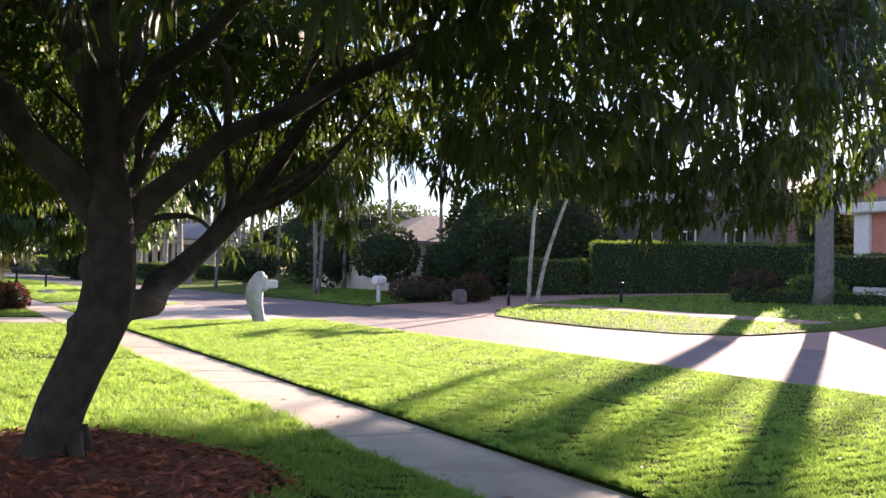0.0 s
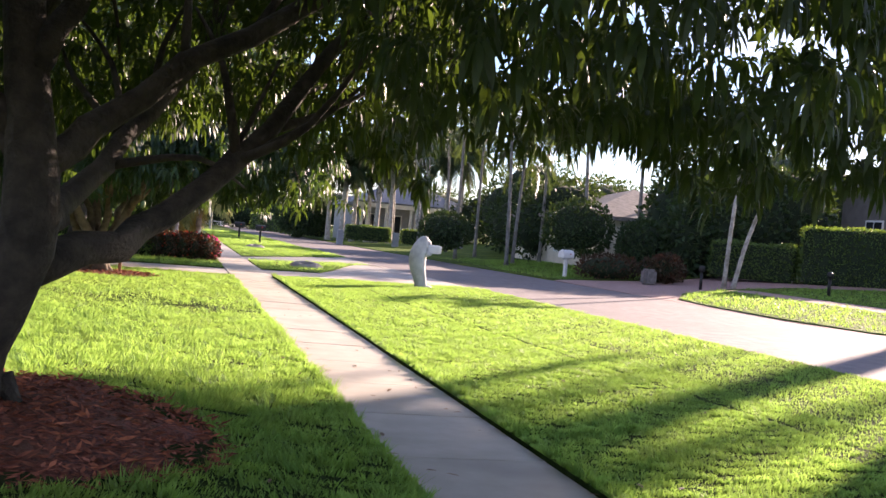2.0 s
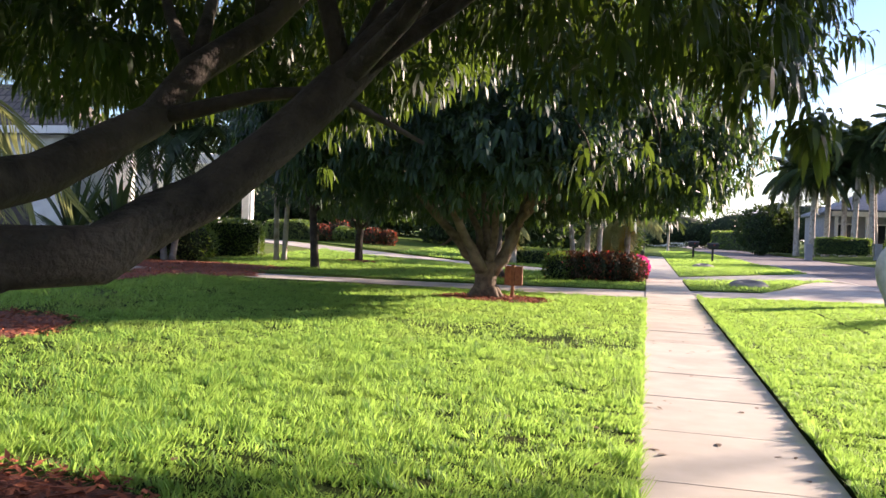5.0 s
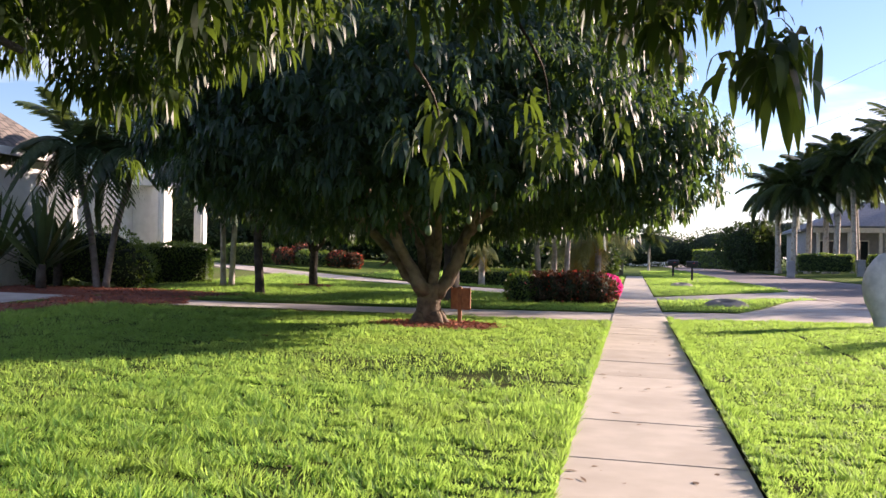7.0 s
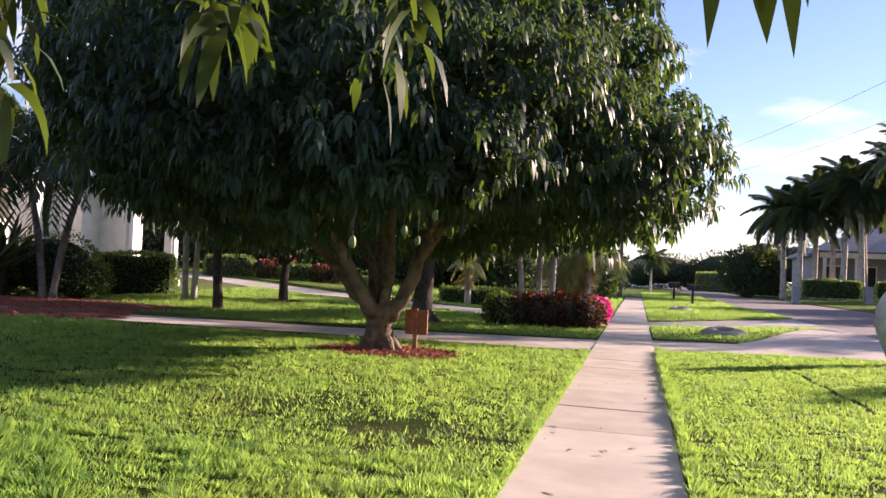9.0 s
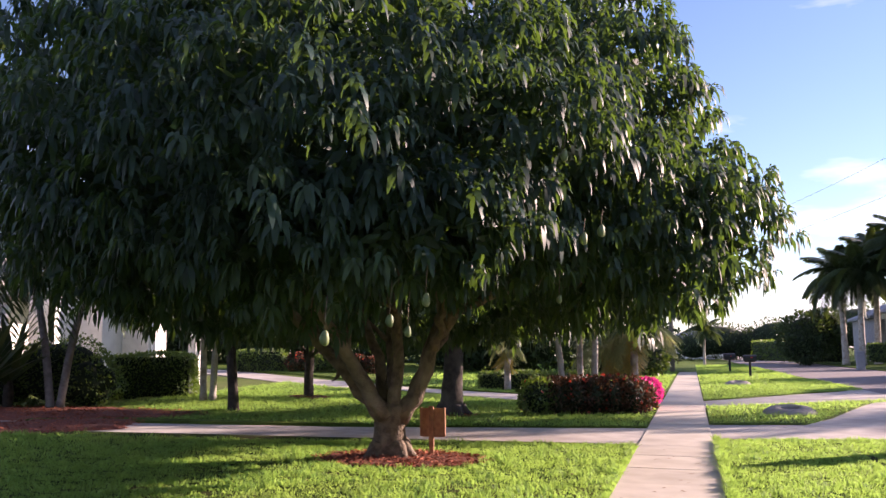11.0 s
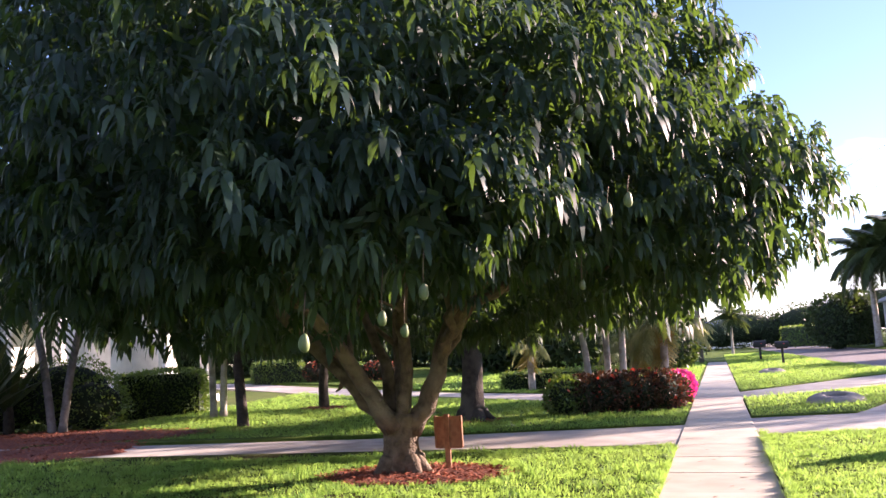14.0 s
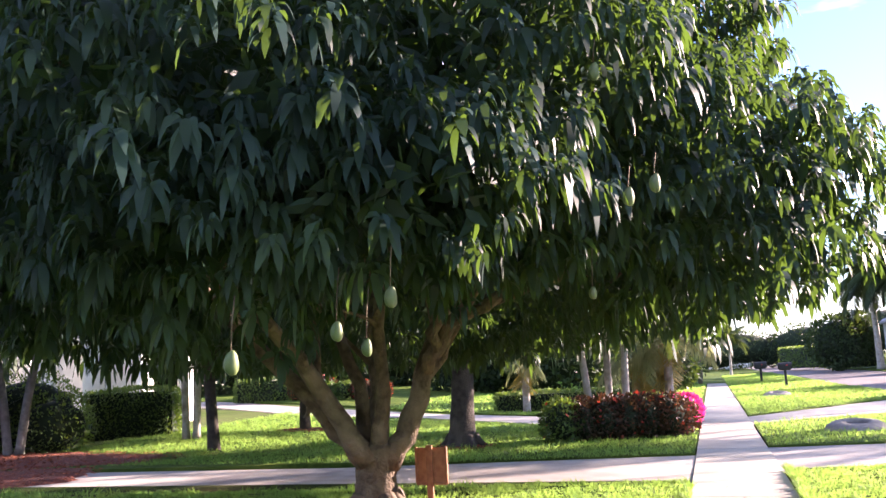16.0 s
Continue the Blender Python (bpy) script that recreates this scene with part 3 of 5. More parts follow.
mango_tree = broad_tree("mango_tree", "large round mango tree with dark drooping leaves in a mulch ring", (-3.36, 23.30),
           [(-3.36, 23.30, -0.1), (-3.36, 23.28, 0.2), (-3.34, 23.27, 0.5), (-3.32, 23.27, 0.82)], [0.35, 0.245, 0.225, 0.27],
           [((-3.44, 23.25, 0.58), (-4.15, 22.95, 1.5), (-6.0, 22.15, 3.9), 0.135),
            ((-3.38, 23.10, 0.62), (-3.88, 22.65, 1.6), (-5.0, 20.75, 4.2), 0.135),
            ((-3.38, 23.42, 0.6), (-3.52, 23.85, 1.9), (-4.2, 25.15, 5.0), 0.13),
            ((-3.28, 23.15, 0.62), (-3.12, 22.95, 1.9), (-2.9, 22.15, 5.2), 0.11),
            ((-3.20, 23.25, 0.58), (-2.58, 23.1, 1.75), (-1.5, 22.65, 4.6), 0.15),
            ((-2.56, 23.1, 1.80), (-2.0, 22.8, 2.25), (-0.6, 22.45, 2.6), 0.10),
            ((-3.22, 23.4, 0.6), (-2.75, 24.15, 1.9), (-1.9, 26.15, 4.6), 0.11),
            ((-3.4, 23.3, 0.62), (-3.8, 23.5, 1.9), (-5.2, 24.6, 4.6), 0.10), ((-2.65, 23.1, 1.6), (-2.3, 22.6, 2.4), (-1.5, 20.9, 4.0), 0.085)],
           [(-3.9, 23.8, 4.4, 4.2, 4.5, 3.7), (0.33, 22.4, 3.25, 1.75, 2.1, 1.25), (-0.55, 22.9, 5.05, 1.85, 2.2, 1.85), (0.2, 24.9, 3.0, 1.5, 1.7, 0.9), (-6.6, 22.8, 4.9, 2.5, 2.7, 2.5), (-6.4, 21.6, 4.1, 2.1, 2.5, 1.65),
            (-3.0, 19.8, 4.0, 3.0, 2.6, 1.95), (-5.2, 20.3, 4.25, 2.3, 2.5, 2.1), (-4.0, 27.2, 4.3, 3.8, 3.0, 2.8), (-1.4, 20.6, 3.9, 2.1, 2.1, 1.6), (-3.9, 22.6, 6.3, 2.3, 2.5, 1.9), (-5.9, 23.4, 6.2, 2.2, 2.3, 1.7), (-2.2, 18.9, 2.95, 1.9, 1.0, 0.8), (-2.8, 27.0, 3.1, 3.0, 2.2, 1.25)],
           13500, 11, floor=1.8, per=11, leaf=0.182, leaf_w=0.060, fill=48000, hollow=(-2.9, 22.4, 2.3, 2.55), patchy=0.45)

for x, h in ((0.35, 5.35), (0.7, 5.15), (1.0, 5.05)):
    tube("twig", [(x, 22.3, 4.1), (x + 0.03, 22.3, h - 0.4), (x + 0.12, 22.32, h)], [0.012, 0.008, 0.004], M_BARK, mango_tree, 5)

broad_tree("shade_tree", "leaning shade tree with dark bark and drooping leaves in red mulch", (-2.64, 6.3),
           [(-2.75, 6.3, -0.15), (-2.71, 6.28, 0.15), (-2.64, 6.22, 0.45), (-2.50, 6.13, 0.8), (-2.42, 6.07, 1.1), (-2.42, 6.03, 1.5), (-2.49, 6.0, 2.1), (-2.54, 5.98, 2.8), (-2.5, 6.1, 3.8)], [0.19, 0.165, 0.158, 0.165, 0.175, 0.15, 0.125, 0.11, 0.08],
           [((-2.50, 6.4, 0.86), (-1.52, 7.33, 1.40), (-0.2, 7.5, 3.05), 0.140),
            ((-2.44, 6.05, 1.15), (-2.2, 7.5, 1.55), (-1.3, 8.8, 3.0), 0.125),
            ((-2.5, 6.03, 1.6), (-3.2, 6.9, 2.5), (-5.0, 8.2, 4.2), 0.085),
            ((-2.44, 6.03, 1.45), (-1.75, 6.3, 2.15), (0.6, 5.4, 3.6), 0.11),
            ((-2.48, 6.0, 2.0), (-1.9, 5.6, 2.9), (-0.2, 3.2, 3.9), 0.08),
            ((-2.48, 6.02, 1.7), (-3.4, 5.7, 2.6), (-5.2, 4.0, 4.2), 0.08),
            ((-2.48, 5.99, 2.4), (-1.9, 6.6, 3.4), (-0.6, 6.4, 5.2), 0.075),
            ((-2.5, 5.99, 2.2), (-2.5, 7.6, 3.1), (-2.2, 9.6, 4.4), 0.075),
            ((-2.5, 5.99, 2.5), (-3.2, 6.5, 3.6), (-4.2, 6.6, 5.4), 0.07)],
           [(-2.4, 6.0, 4.9, 4.1, 4.2, 2.5), (0.3, 5.0, 3.7, 2.2, 2.6, 1.5), (-0.2, 9.0, 3.6, 1.4, 1.9, 1.2), (-4.9, 3.8, 4.3, 2.8, 3.0, 1.8), (-4.6, 8.0, 4.4, 2.8, 2.6, 1.8), (-2.5, 2.7, 4.2, 2.3, 2.2, 1.5), (-2.2, 9.7, 4.05, 2.3, 2.1, 1.55), (0.6, 9.9, 2.85, 0.6, 0.7, 0.5), (2.3, 5.5, 3.3, 1.8, 1.8, 1.2), (-2.5, 11.2, 2.7, 0.6, 0.5, 0.42), (-3.5, 9.3, 3.3, 1.3, 1.3, 1.0), (-4.4, 11.0, 3.1, 1.2, 0.9, 0.75), (-2.2, 11.4, 3.05, 1.0, 0.7, 0.5)],
           13000, 5, floor=1.98, inner=0.3, per=11, leaf=0.135, leaf_w=0.038, patchy=0.08, fill=32000, sub=6, hollow=(-2.6, 6.2, 2.3, 3.5), sprigs=[(1.0, 9.95, 2.32, 0.16, 5, 0.20), (0.92, 9.95, 2.27, 0.18, 5, 0.19), (0.66, 9.8, 2.46, 0.3, 7, 0.15), (-0.34, 10.0, 1.86, 0.26, 5, 0.12), (0.09, 10.25, 2.02, 0.22, 5, 0.12), (-2.9, 11.6, 2.2, 0.28, 6, 0.12), (-2.1, 11.0, 2.5, 0.3, 6, 0.12)], leafmat=M_LEAFSUN, bark=M_BARKDARK)

broad_tree("small_tree", "slim dark-trunked small tree on the lawn", (-10.6, 32.1), [(-10.6, 32.1, -0.1), (-10.65, 32.1, 0.8), (-10.75, 32.1, 2.4), (-10.8, 32.1, 3.2)], [0.16, 0.13, 0.11, 0.09],
           [((-10.7, 32.1, 1.8), (-10.2, 31.9, 2.5), (-9.2, 31.6, 3.6), 0.07), ((-10.72, 32.1, 2.0), (-11.3, 32.2, 2.8), (-12.2, 32.2, 3.7), 0.07), ((-10.75, 32.1, 2.6), (-10.7, 32.4, 3.3), (-10.5, 32.8, 4.6), 0.06)],
           [(-10.1, 32.1, 4.5, 3.4, 3.5, 2.3)], 2600, 21, floor=2.25, roots=False, fill=6000, bark=M_BARKDARK, group="small lawn trees", sub=2)
broad_tree("small_tree", "small tree in a round mulch ring on the lawn", (-10.9, 37.6), [(-10.9, 37.6, -0.1), (-10.9, 37.6, 0.7), (-10.85, 37.6, 1.5), (-10.85, 37.6, 2.6)], [0.17, 0.14, 0.13, 0.09],
           [((-10.85, 37.6, 1.2), (-10.4, 37.5, 1.8), (-9.6, 37.3, 3.0), 0.07), ((-10.87, 37.6, 1.1), (-11.4, 37.7, 1.8), (-12.2, 37.8, 3.0), 0.07)],
           [(-10.9, 37.6, 4.1, 3.6, 3.3, 2.3)], 2400, 22, floor=1.9, roots=False, fill=5000, bark=M_BARKDARK, group="small lawn trees", sub=2)
broad_tree("tall_tree", "thick grey-trunked tree behind the mango tree", (-4.7, 31.9), [(-4.7, 31.9, -0.1), (-4.7, 31.9, 0.3), (-4.65, 31.9, 1.0), (-4.6, 31.9, 2.4), (-4.5, 31.9, 4.0)], [0.40, 0.29, 0.24, 0.22, 0.16],
           [((-4.6, 31.9, 2.4), (-4.0, 31.6, 3.4), (-3.0, 31.2, 5.0), 0.12), ((-4.6, 31.9, 2.6), (-5.3, 32.2, 3.6), (-6.4, 32.6, 5.0), 0.12)],
           [(-4.8, 32.6, 4.9, 3.3, 3.2, 2.4), (-4.6, 35.4, 4.5, 2.3, 2.4, 1.9)], 2800, 23, fill=7000, bark=M_BARKDARK, floor=2.6, sub=2)

broad_tree("tall_tree", "tall slender tree rising behind the clipped hedge", (35.0, 31.5), [(35.0, 31.5, -0.3), (35.0, 31.5, 4), (35.1, 31.4, 8.5), (35.1, 31.6, 13.2)], [0.34, 0.26, 0.2, 0.10],
           [((35.05, 31.45, 10), (35.3, 31.0, 11.6), (35.2, 30.4, 13.8), 0.1), ((35.05, 31.45, 10.5), (35.3, 32.2, 12), (35.6, 33.2, 14), 0.1)],
           [(35.0, 31.8, 13.6, 1.6, 1.5, 1.2), (35.6, 33.2, 14.3, 1.9, 2.0, 1.4), (35.0, 30.4, 14.2, 1.3, 1.3, 1.1)], 420, 24, leaf=0.42, leaf_w=0.12, floor=8.0, per=9, fill=900, roots=False, sub=2)


# ---- palms ----
def frond_mesh(name, ra, length=2.6, droop=1.0, pairs=22, leaflet=0.55, plume=0.5, wide=0.03):
    """One arching feather frond along +x: a rib with leaflets on both sides."""
    t = np.linspace(0, 1, 12)
    rib = np.stack([length * t * (1 - 0.18 * t * droop), 0 * t, length * (0.42 * t - 0.75 * droop * t**2)], 1)
    v, f = tube_arrays(rib, np.linspace(min(0.03, wide * 1.1), 0.005, 12), 5)
    k = np.linspace(0.10, 1.0, pairs)
    base = np.stack([np.interp(k, t, rib[:, i]) for i in range(3)], 1)
    tang = unit(np.gradient(base, axis=0))
    verts, faces = [tuple(q) for q in v], [tuple(q) for q in f]
    for i in range(pairs):
        size = leaflet * (0.45 + 0.55 * math.sin(math.pi * min(1, k[i] * 0.9 + 0.1))) * ra.uniform(0.85, 1.1)
        for s in (-1, 1):
            d = unit(tang[i] * 0.55 + np.array([0, s * 1.0, 0]) + np.array([0, 0, ra.uniform(-0.9, 0.25) * plume - 0.25]))
            wv = unit(np.cross(d, [0, 0, 1.0])) * wide
            m = base[i] + d * size * 0.55 + np.array([0, 0, -0.06 * size])
            e = base[i] + d * size + np.array([0, 0, -0.30 * size])
            n0 = len(verts)
            verts += [tuple(base[i] - wv * 0.5), tuple(base[i] + wv * 0.5), tuple(m + wv), tuple(m - wv), tuple(e)]
            faces += [(n0, n0 + 1, n0 + 2, n0 + 3), (n0 + 3, n0 + 2, n0 + 4)]
    return mesh_of(name, verts, faces)


def palm(label, at, height, lean=(0, 0), r0=0.16, r1=0.11, fronds=13, flen=2.6, seed=0, group="", bark=None, mat=None, shaft=True, droop=1.0, leaflet=0.55, dry=0, name="palm_tree", pairs=22, wide=0.03):
    ra = np.random.default_rng(seed)
    x, y = at
    z0 = gz(x, y)
    top = thing(name, (x, y, z0), label, "palm tree", group)
    p = spline([(x, y, z0 - 0.1), (x + lean[0] * 0.35, y + lean[1] * 0.35, z0 + height * 0.45), (x + lean[0], y + lean[1], z0 + height)], 12)
    tube("trunk", p, np.r_[r0 * 1.35, np.linspace(r0, r1, 11)], bark or M_PALMBARK, top, 12, 0.02, seed)
    head = p[-1]
    if shaft:
        tube("crownshaft", [head, head + [0, 0, height * 0.06], head + [0, 0, height * 0.12]], [r1 * 1.05, r1 * 1.0, r1 * 0.5], M_HEDGE, top, 10)
        head = head + np.array([0, 0, height * 0.10])
    meshes = [frond_mesh("frond", ra, flen, droop * k, pairs, leaflet, 0.5, wide) for k in (0.75, 1.0, 1.3)]
    for me in meshes:
        me.materials.append(mat or M_FROND)
    drymesh = frond_mesh("frond", ra, flen * 0.8, droop * 2.0, pairs, leaflet * 1.1, 0.5, wide)
    drymesh.materials.append(M_DRYFROND)
    for k in range(fronds + dry):
        a = k * 137.5 + ra.uniform(-12, 12)
        up = ra.uniform(-20, 35) if k % 3 else ra.uniform(35, 75)
        me = meshes[k % 3] if k < fronds else drymesh
        if k >= fronds:
            up = ra.uniform(-70, -35)
        ob = new("frond", me)
        ob.parent = top
        ob.matrix_parent_inverse = top.matrix_basis.inverted()
        ob.matrix_basis = pose(*head, 0, -up, a)
    return top


RP = "tall royal palm with a pale smooth trunk"
for k, (x, y, h) in enumerate([(14.9, 94.4, 7.0), (18.4, 93.8, 9.0), (16.6, 97.0, 8.2), (19.9, 93.4, 8.7), (22.6, 92.8, 10.2), (25.4, 92.2, 8.4), (21.2, 98.0, 9.0), (24.4, 97.5, 9.6), (27.8, 95.0, 9.2), (18.0, 96.0, 8.0), (14.2, 98.5, 7.2)]):
    palm(RP, (x, y), h, (rng.uniform(-0.4, 0.4), 0), 0.30, 0.2, 30, 4.0, 100 + k, "royal palms", droop=1.2, leaflet=1.1, pairs=34, wide=0.085)
palm("tall palm with a thick grey trunk beside the coral house", (27.2, 23.0), 11.0, (0.1, 0.2), 0.36, 0.27, 17, 3.4, 130, bark=M_PALMGREY, droop=1.1, leaflet=0.8, pairs=26)
palm("tall palm rising behind the clipped hedge", (38.6, 34.6), 12.0, (0.3, 0), 0.3, 0.2, 24, 3.8, 133, "tall back palms", droop=1.2, leaflet=0.9, pairs=26, wide=0.05)
palm("slim leaning palm in the shaded bed", (21.1, 34.2), 5.2, (0.25, -0.1), 0.10, 0.07, 6, 1.1, 131, "slim bed palms")
palm("slim leaning palm in the shaded bed", (21.4, 34.0), 5.0, (1.1, -0.8), 0.10, 0.07, 6, 1.1, 132, "slim bed palms")
for k, (x, y, h) in enumerate([(17.0, 50.0, 8.0), (20.5, 47.0, 7.5), (23.5, 46.5, 9.0), (16.0, 57.0, 8.5), (19.0, 62.0, 8.0), (27.5, 52.0, 8.5), (18.5, 53.0, 6.5), (21.5, 56.0, 8.0), (16.0, 67.0, 8.5), (24.0, 61.0, 7.5), (19.5, 71.0, 9.0), (31.0, 51.0, 7.0)]):
    palm("garden palm among shrubs across the road", (x, y), h, (rng.uniform(-0.6, 0.6), 0.2), 0.12, 0.085, 19, 2.9, 140 + k, "garden palms", bark=M_PALMGREY, droop=1.2, leaflet=0.7, wide=0.04)
palm("small far palm beyond the end of the sidewalk", (2.2, 110.0), 3.2, (0.1, 0), 0.14, 0.1, 16, 2.2, 149, leaflet=0.8, wide=0.06)
palm("leaning palm in the mulch bed beside the white house", (-15.62, 31.4), 3.9, (-0.85, 0.1), 0.11, 0.085, 26, 2.4, 150, "house bed palms", bark=M_PALMGREY, leaflet=0.7, wide=0.055, droop=1.2)
palm("leaning palm in the mulch bed beside the white house", (-15.45, 31.5), 3.9, (0.75, 0.3), 0.11, 0.085, 26, 2.4, 151, "house bed palms", bark=M_PALMGREY, leaflet=0.7, wide=0.055, droop=1.2)
palm("tall dark palm rising behind the white house", (-22.9, 34.3), 9.0, (0.1, 0), 0.2, 0.15, 24, 3.3, 156, bark=M_PALMGREY, droop=1.2, leaflet=0.9, pairs=26, wide=0.05)
palm("pale slim palm of a pair on the lawn", (-13.32, 35.3), 4.0, (-0.15, 0.1), 0.10, 0.085, 12, 2.0, 153, "paired lawn palms")
palm("pale slim palm of a pair on the lawn", (-13.05, 35.35), 4.2, (0.2, 0.1), 0.10, 0.085, 12, 2.0, 155, "paired lawn palms")
palm("drooping palm with sunlit yellow fronds in a mulch bed", (-9.0, 13.3), 2.9, (0.1, 0.1), 0.2, 0.15, 36, 1.9, 154, mat=M_STRAWFROND, droop=1.6, shaft=False, leaflet=0.85, wide=0.014, pairs=46)
for k, (x, y, lx) in enumerate([(-2.42, 35.3, -0.3), (-2.0, 35.5, 0.0), (-1.62, 35.3, 0.12)]):
    palm("pale slim palm in the flower bed", (x, y), 3.1, (lx, 0), 0.095, 0.075, 14, 2.1, 160 + k, "flower bed palms", leaflet=0.7, wide=0.045)
palm("short palm with yellowing hanging fronds", (-0.75, 38.4), 2.1, (0.05, 0), 0.12, 0.11, 22, 1.6, 164, mat=M_STRAWFROND, droop=0.9, shaft=False, dry=3, leaflet=0.5, wide=0.012, pairs=40)
palm("short palm with yellowing hanging fronds", (-1.7, 39.2), 1.7, (0.1, 0), 0.12, 0.11, 20, 1.4, 165, mat=M_STRAWFROND, droop=0.9, shaft=False, dry=3, leaflet=0.5, wide=0.012, pairs=40)
palm("short palm with yellow skirt of fronds before the hedge", (-6.0, 45.5), 1.7, (0, 0), 0.14, 0.12, 22, 1.0, 166, mat=M_STRAWFROND, droop=1.0, shaft=False, dry=6, leaflet=0.35, wide=0.012, pairs=34)


# ---- shrubs and hedges ----
def shrub(name, label, at, lobes, n, seed, mat=None, leaf=0.09, wid=0.05, category="shrub", group="", flower=None, fn=0, core=0.80):
    """lobes: (dx, dy, dz, rx, ry, rz) about the place on the ground."""
    ra = np.random.default_rng(seed)
    z0 = gz(*at)
    top = thing(name, (at[0], at[1], z0), label, category, group)
    lobes = np.array([(at[0] + a, at[1] + b, z0 + c, d, e, f) for a, b, c, d, e, f in lobes])
    # Solid dark cores paint the shade seen between the leaf cards.
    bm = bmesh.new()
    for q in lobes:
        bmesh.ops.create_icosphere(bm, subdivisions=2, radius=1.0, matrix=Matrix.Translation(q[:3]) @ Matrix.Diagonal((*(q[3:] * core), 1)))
    put("core", bm_mesh("core", bm), M_CORE_SHADE, top, smooth=True)
    c, o = crown_points(lobes, n, ra, 0.15, z0 - 0.02, 0.06)
    way = unit(o + 0.9 * ra.standard_normal(o.shape))
    me = card_mesh("foliage", c, way, unit(ra.standard_normal(o.shape)), leaf * ra.uniform(0.7, 1.4, len(c)), wid * ra.uniform(0.7, 1.4, len(c)))
    tagged(put("foliage", me, mat or M_HEDGE, top), kind="stuff")
    if flower:
        c, o = crown_points(lobes, fn, ra, 0.0, z0 + 0.1, 0.06)
        way = unit(o + 0.8 * ra.standard_normal(o.shape))
        me = card_mesh("flowers", c + o * 0.03, way, unit(ra.standard_normal(o.shape)), 0.08 * ra.uniform(0.7, 1.4, len(c)), 0.07 * ra.uniform(0.7, 1.4, len(c)))
        tagged(put("flowers", me, flower, top), kind="stuff")
    return top


def hedge(label, x0, y0, x1, y1, depth, height, n, seed, base=None, leaf=0.09, mat=None, group=""):
    """A clipped hedge along a line: a rounded core coloured as inner shade and a skin of leaves."""
    ra = np.random.default_rng(seed)
    cx, cy = (x0 + x1) / 2, (y0 + y1) / 2
    L = math.hypot(x1 - x0, y1 - y0)
    ang = math.degrees(math.atan2(y1 - y0, x1 - x0))
    z0 = gz(cx, cy) - 0.15 if base is None else base
    top = thing("hedge", (cx, cy, z0), label, "hedge", group)
    m = pose(cx, cy, z0, 0, 0, ang)
    put("core", box_mesh("core", L - 0.12, depth - 0.12, height - 0.06, 0.12, m, 2), M_CORE_SHADE, top)
    hl, hd = L / 2, depth / 2
    areas = np.array([L * depth, L * height, L * height, depth * height, depth * height])
    f = ra.choice(5, n, p=areas / areas.sum())
    u, v = ra.uniform(-1, 1, n), ra.uniform(-1, 1, n)
    h = (v * 0.5 + 0.5) * height
    p = np.zeros((n, 3))
    o = np.zeros((n, 3))
    p[f == 0] = np.stack([u * hl, v * hd, np.full(n, height)], 1)[f == 0]
    o[f == 0] = (0, 0, 1)
    for k, s in ((1, -1), (2, 1)):
        p[f == k] = np.stack([u * hl, np.full(n, s * hd), h], 1)[f == k]
        o[f == k] = (0, s, 0)
    for k, s in ((3, -1), (4, 1)):
        p[f == k] = np.stack([np.full(n, s * hl), u * hd, h], 1)[f == k]
        o[f == k] = (s, 0, 0)
    r = 0.16
    q = np.abs(p) - np.array([hl - r, hd - r, 0])
    q[:, 2] = p[:, 2] - (height - r)
    e = np.clip(q, 0, None)
    pull = np.clip(np.linalg.norm(e, axis=1) - r, 0, None)
    p -= unit(e) * np.sign(p) * pull[:, None]
    p += o * (ra.normal(0, 0.035, n) + 0.05 * np.sin(p[:, 0] * 2.3 + seed) * np.sin(p[:, 2] * 3.1))[:, None]
    way = unit(o + 0.9 * ra.standard_normal((n, 3)))
    me = card_mesh("foliage", p, way, unit(ra.standard_normal((n, 3))), leaf * ra.uniform(0.7, 1.4, n), leaf * 0.55 * ra.uniform(0.7, 1.4, n))
    me.transform(m)
    tagged(put("foliage", me, mat or M_HEDGE, top), kind="stuff")
    return top


for k in range(6):
    x = -2.75 + k * 0.43
    y = 32.9 + 0.22 * k
    shrub("croton_bush", "low bush with copper-red and green leaves in the flower bed", (x, y), [(0, 0, 0.42, 0.46, 0.55, 0.5), (0.2, 0.5, 0.36, 0.42, 0.48, 0.42)], 1700, 300 + k, M_CROTON if k > 0 else M_HEDGE, 0.10, 0.055,
          "bush", "flower bed bushes", M_REDFLOWER, 70 if k > 1 else 14)
for k, (x, y) in enumerate([(-0.42, 35.6), (-0.36, 36.3), (-0.30, 37.0)]):
    shrub("bougainvillea", "bright magenta bougainvillea bush beside the sidewalk", (x, y), [(0, 0, 0.40, 0.36, 0.5, 0.36)], 500, 320 + k, M_HEDGE, 0.07, 0.04, "bush", "magenta bushes", M_PINK, 1500)
hedge("clipped low green hedge behind the flower bed", -7.3, 46.3, -2.6, 46.6, 1.0, 0.85, 5000, 330)
hedge("clipped box hedge beside the white house drive", -17.3, 36.5, -14.9, 37.4, 1.5, 1.45, 6000, 331)
shrub("shrub", "dark rounded shrub in the mulch bed", (-16.8, 33.3), [(0, 0, 0.9, 1.7, 1.3, 1.1), (-1.5, -0.6, 0.8, 1.4, 1.1, 1.0), (1.3, -0.5, 0.6, 1.0, 0.9, 0.8)], 6000, 332)
hedge("tall clipped green hedge along the brick drive", 27.4, 37.3, 37.5, 27.0, 1.6, 2.7, 16000, 333, base=0.85, leaf=0.12)
hedge("lower clipped green hedge along the brick drive", 24.3, 40.2, 27.3, 37.6, 1.4, 1.75, 5000, 334, base=0.8, leaf=0.12)
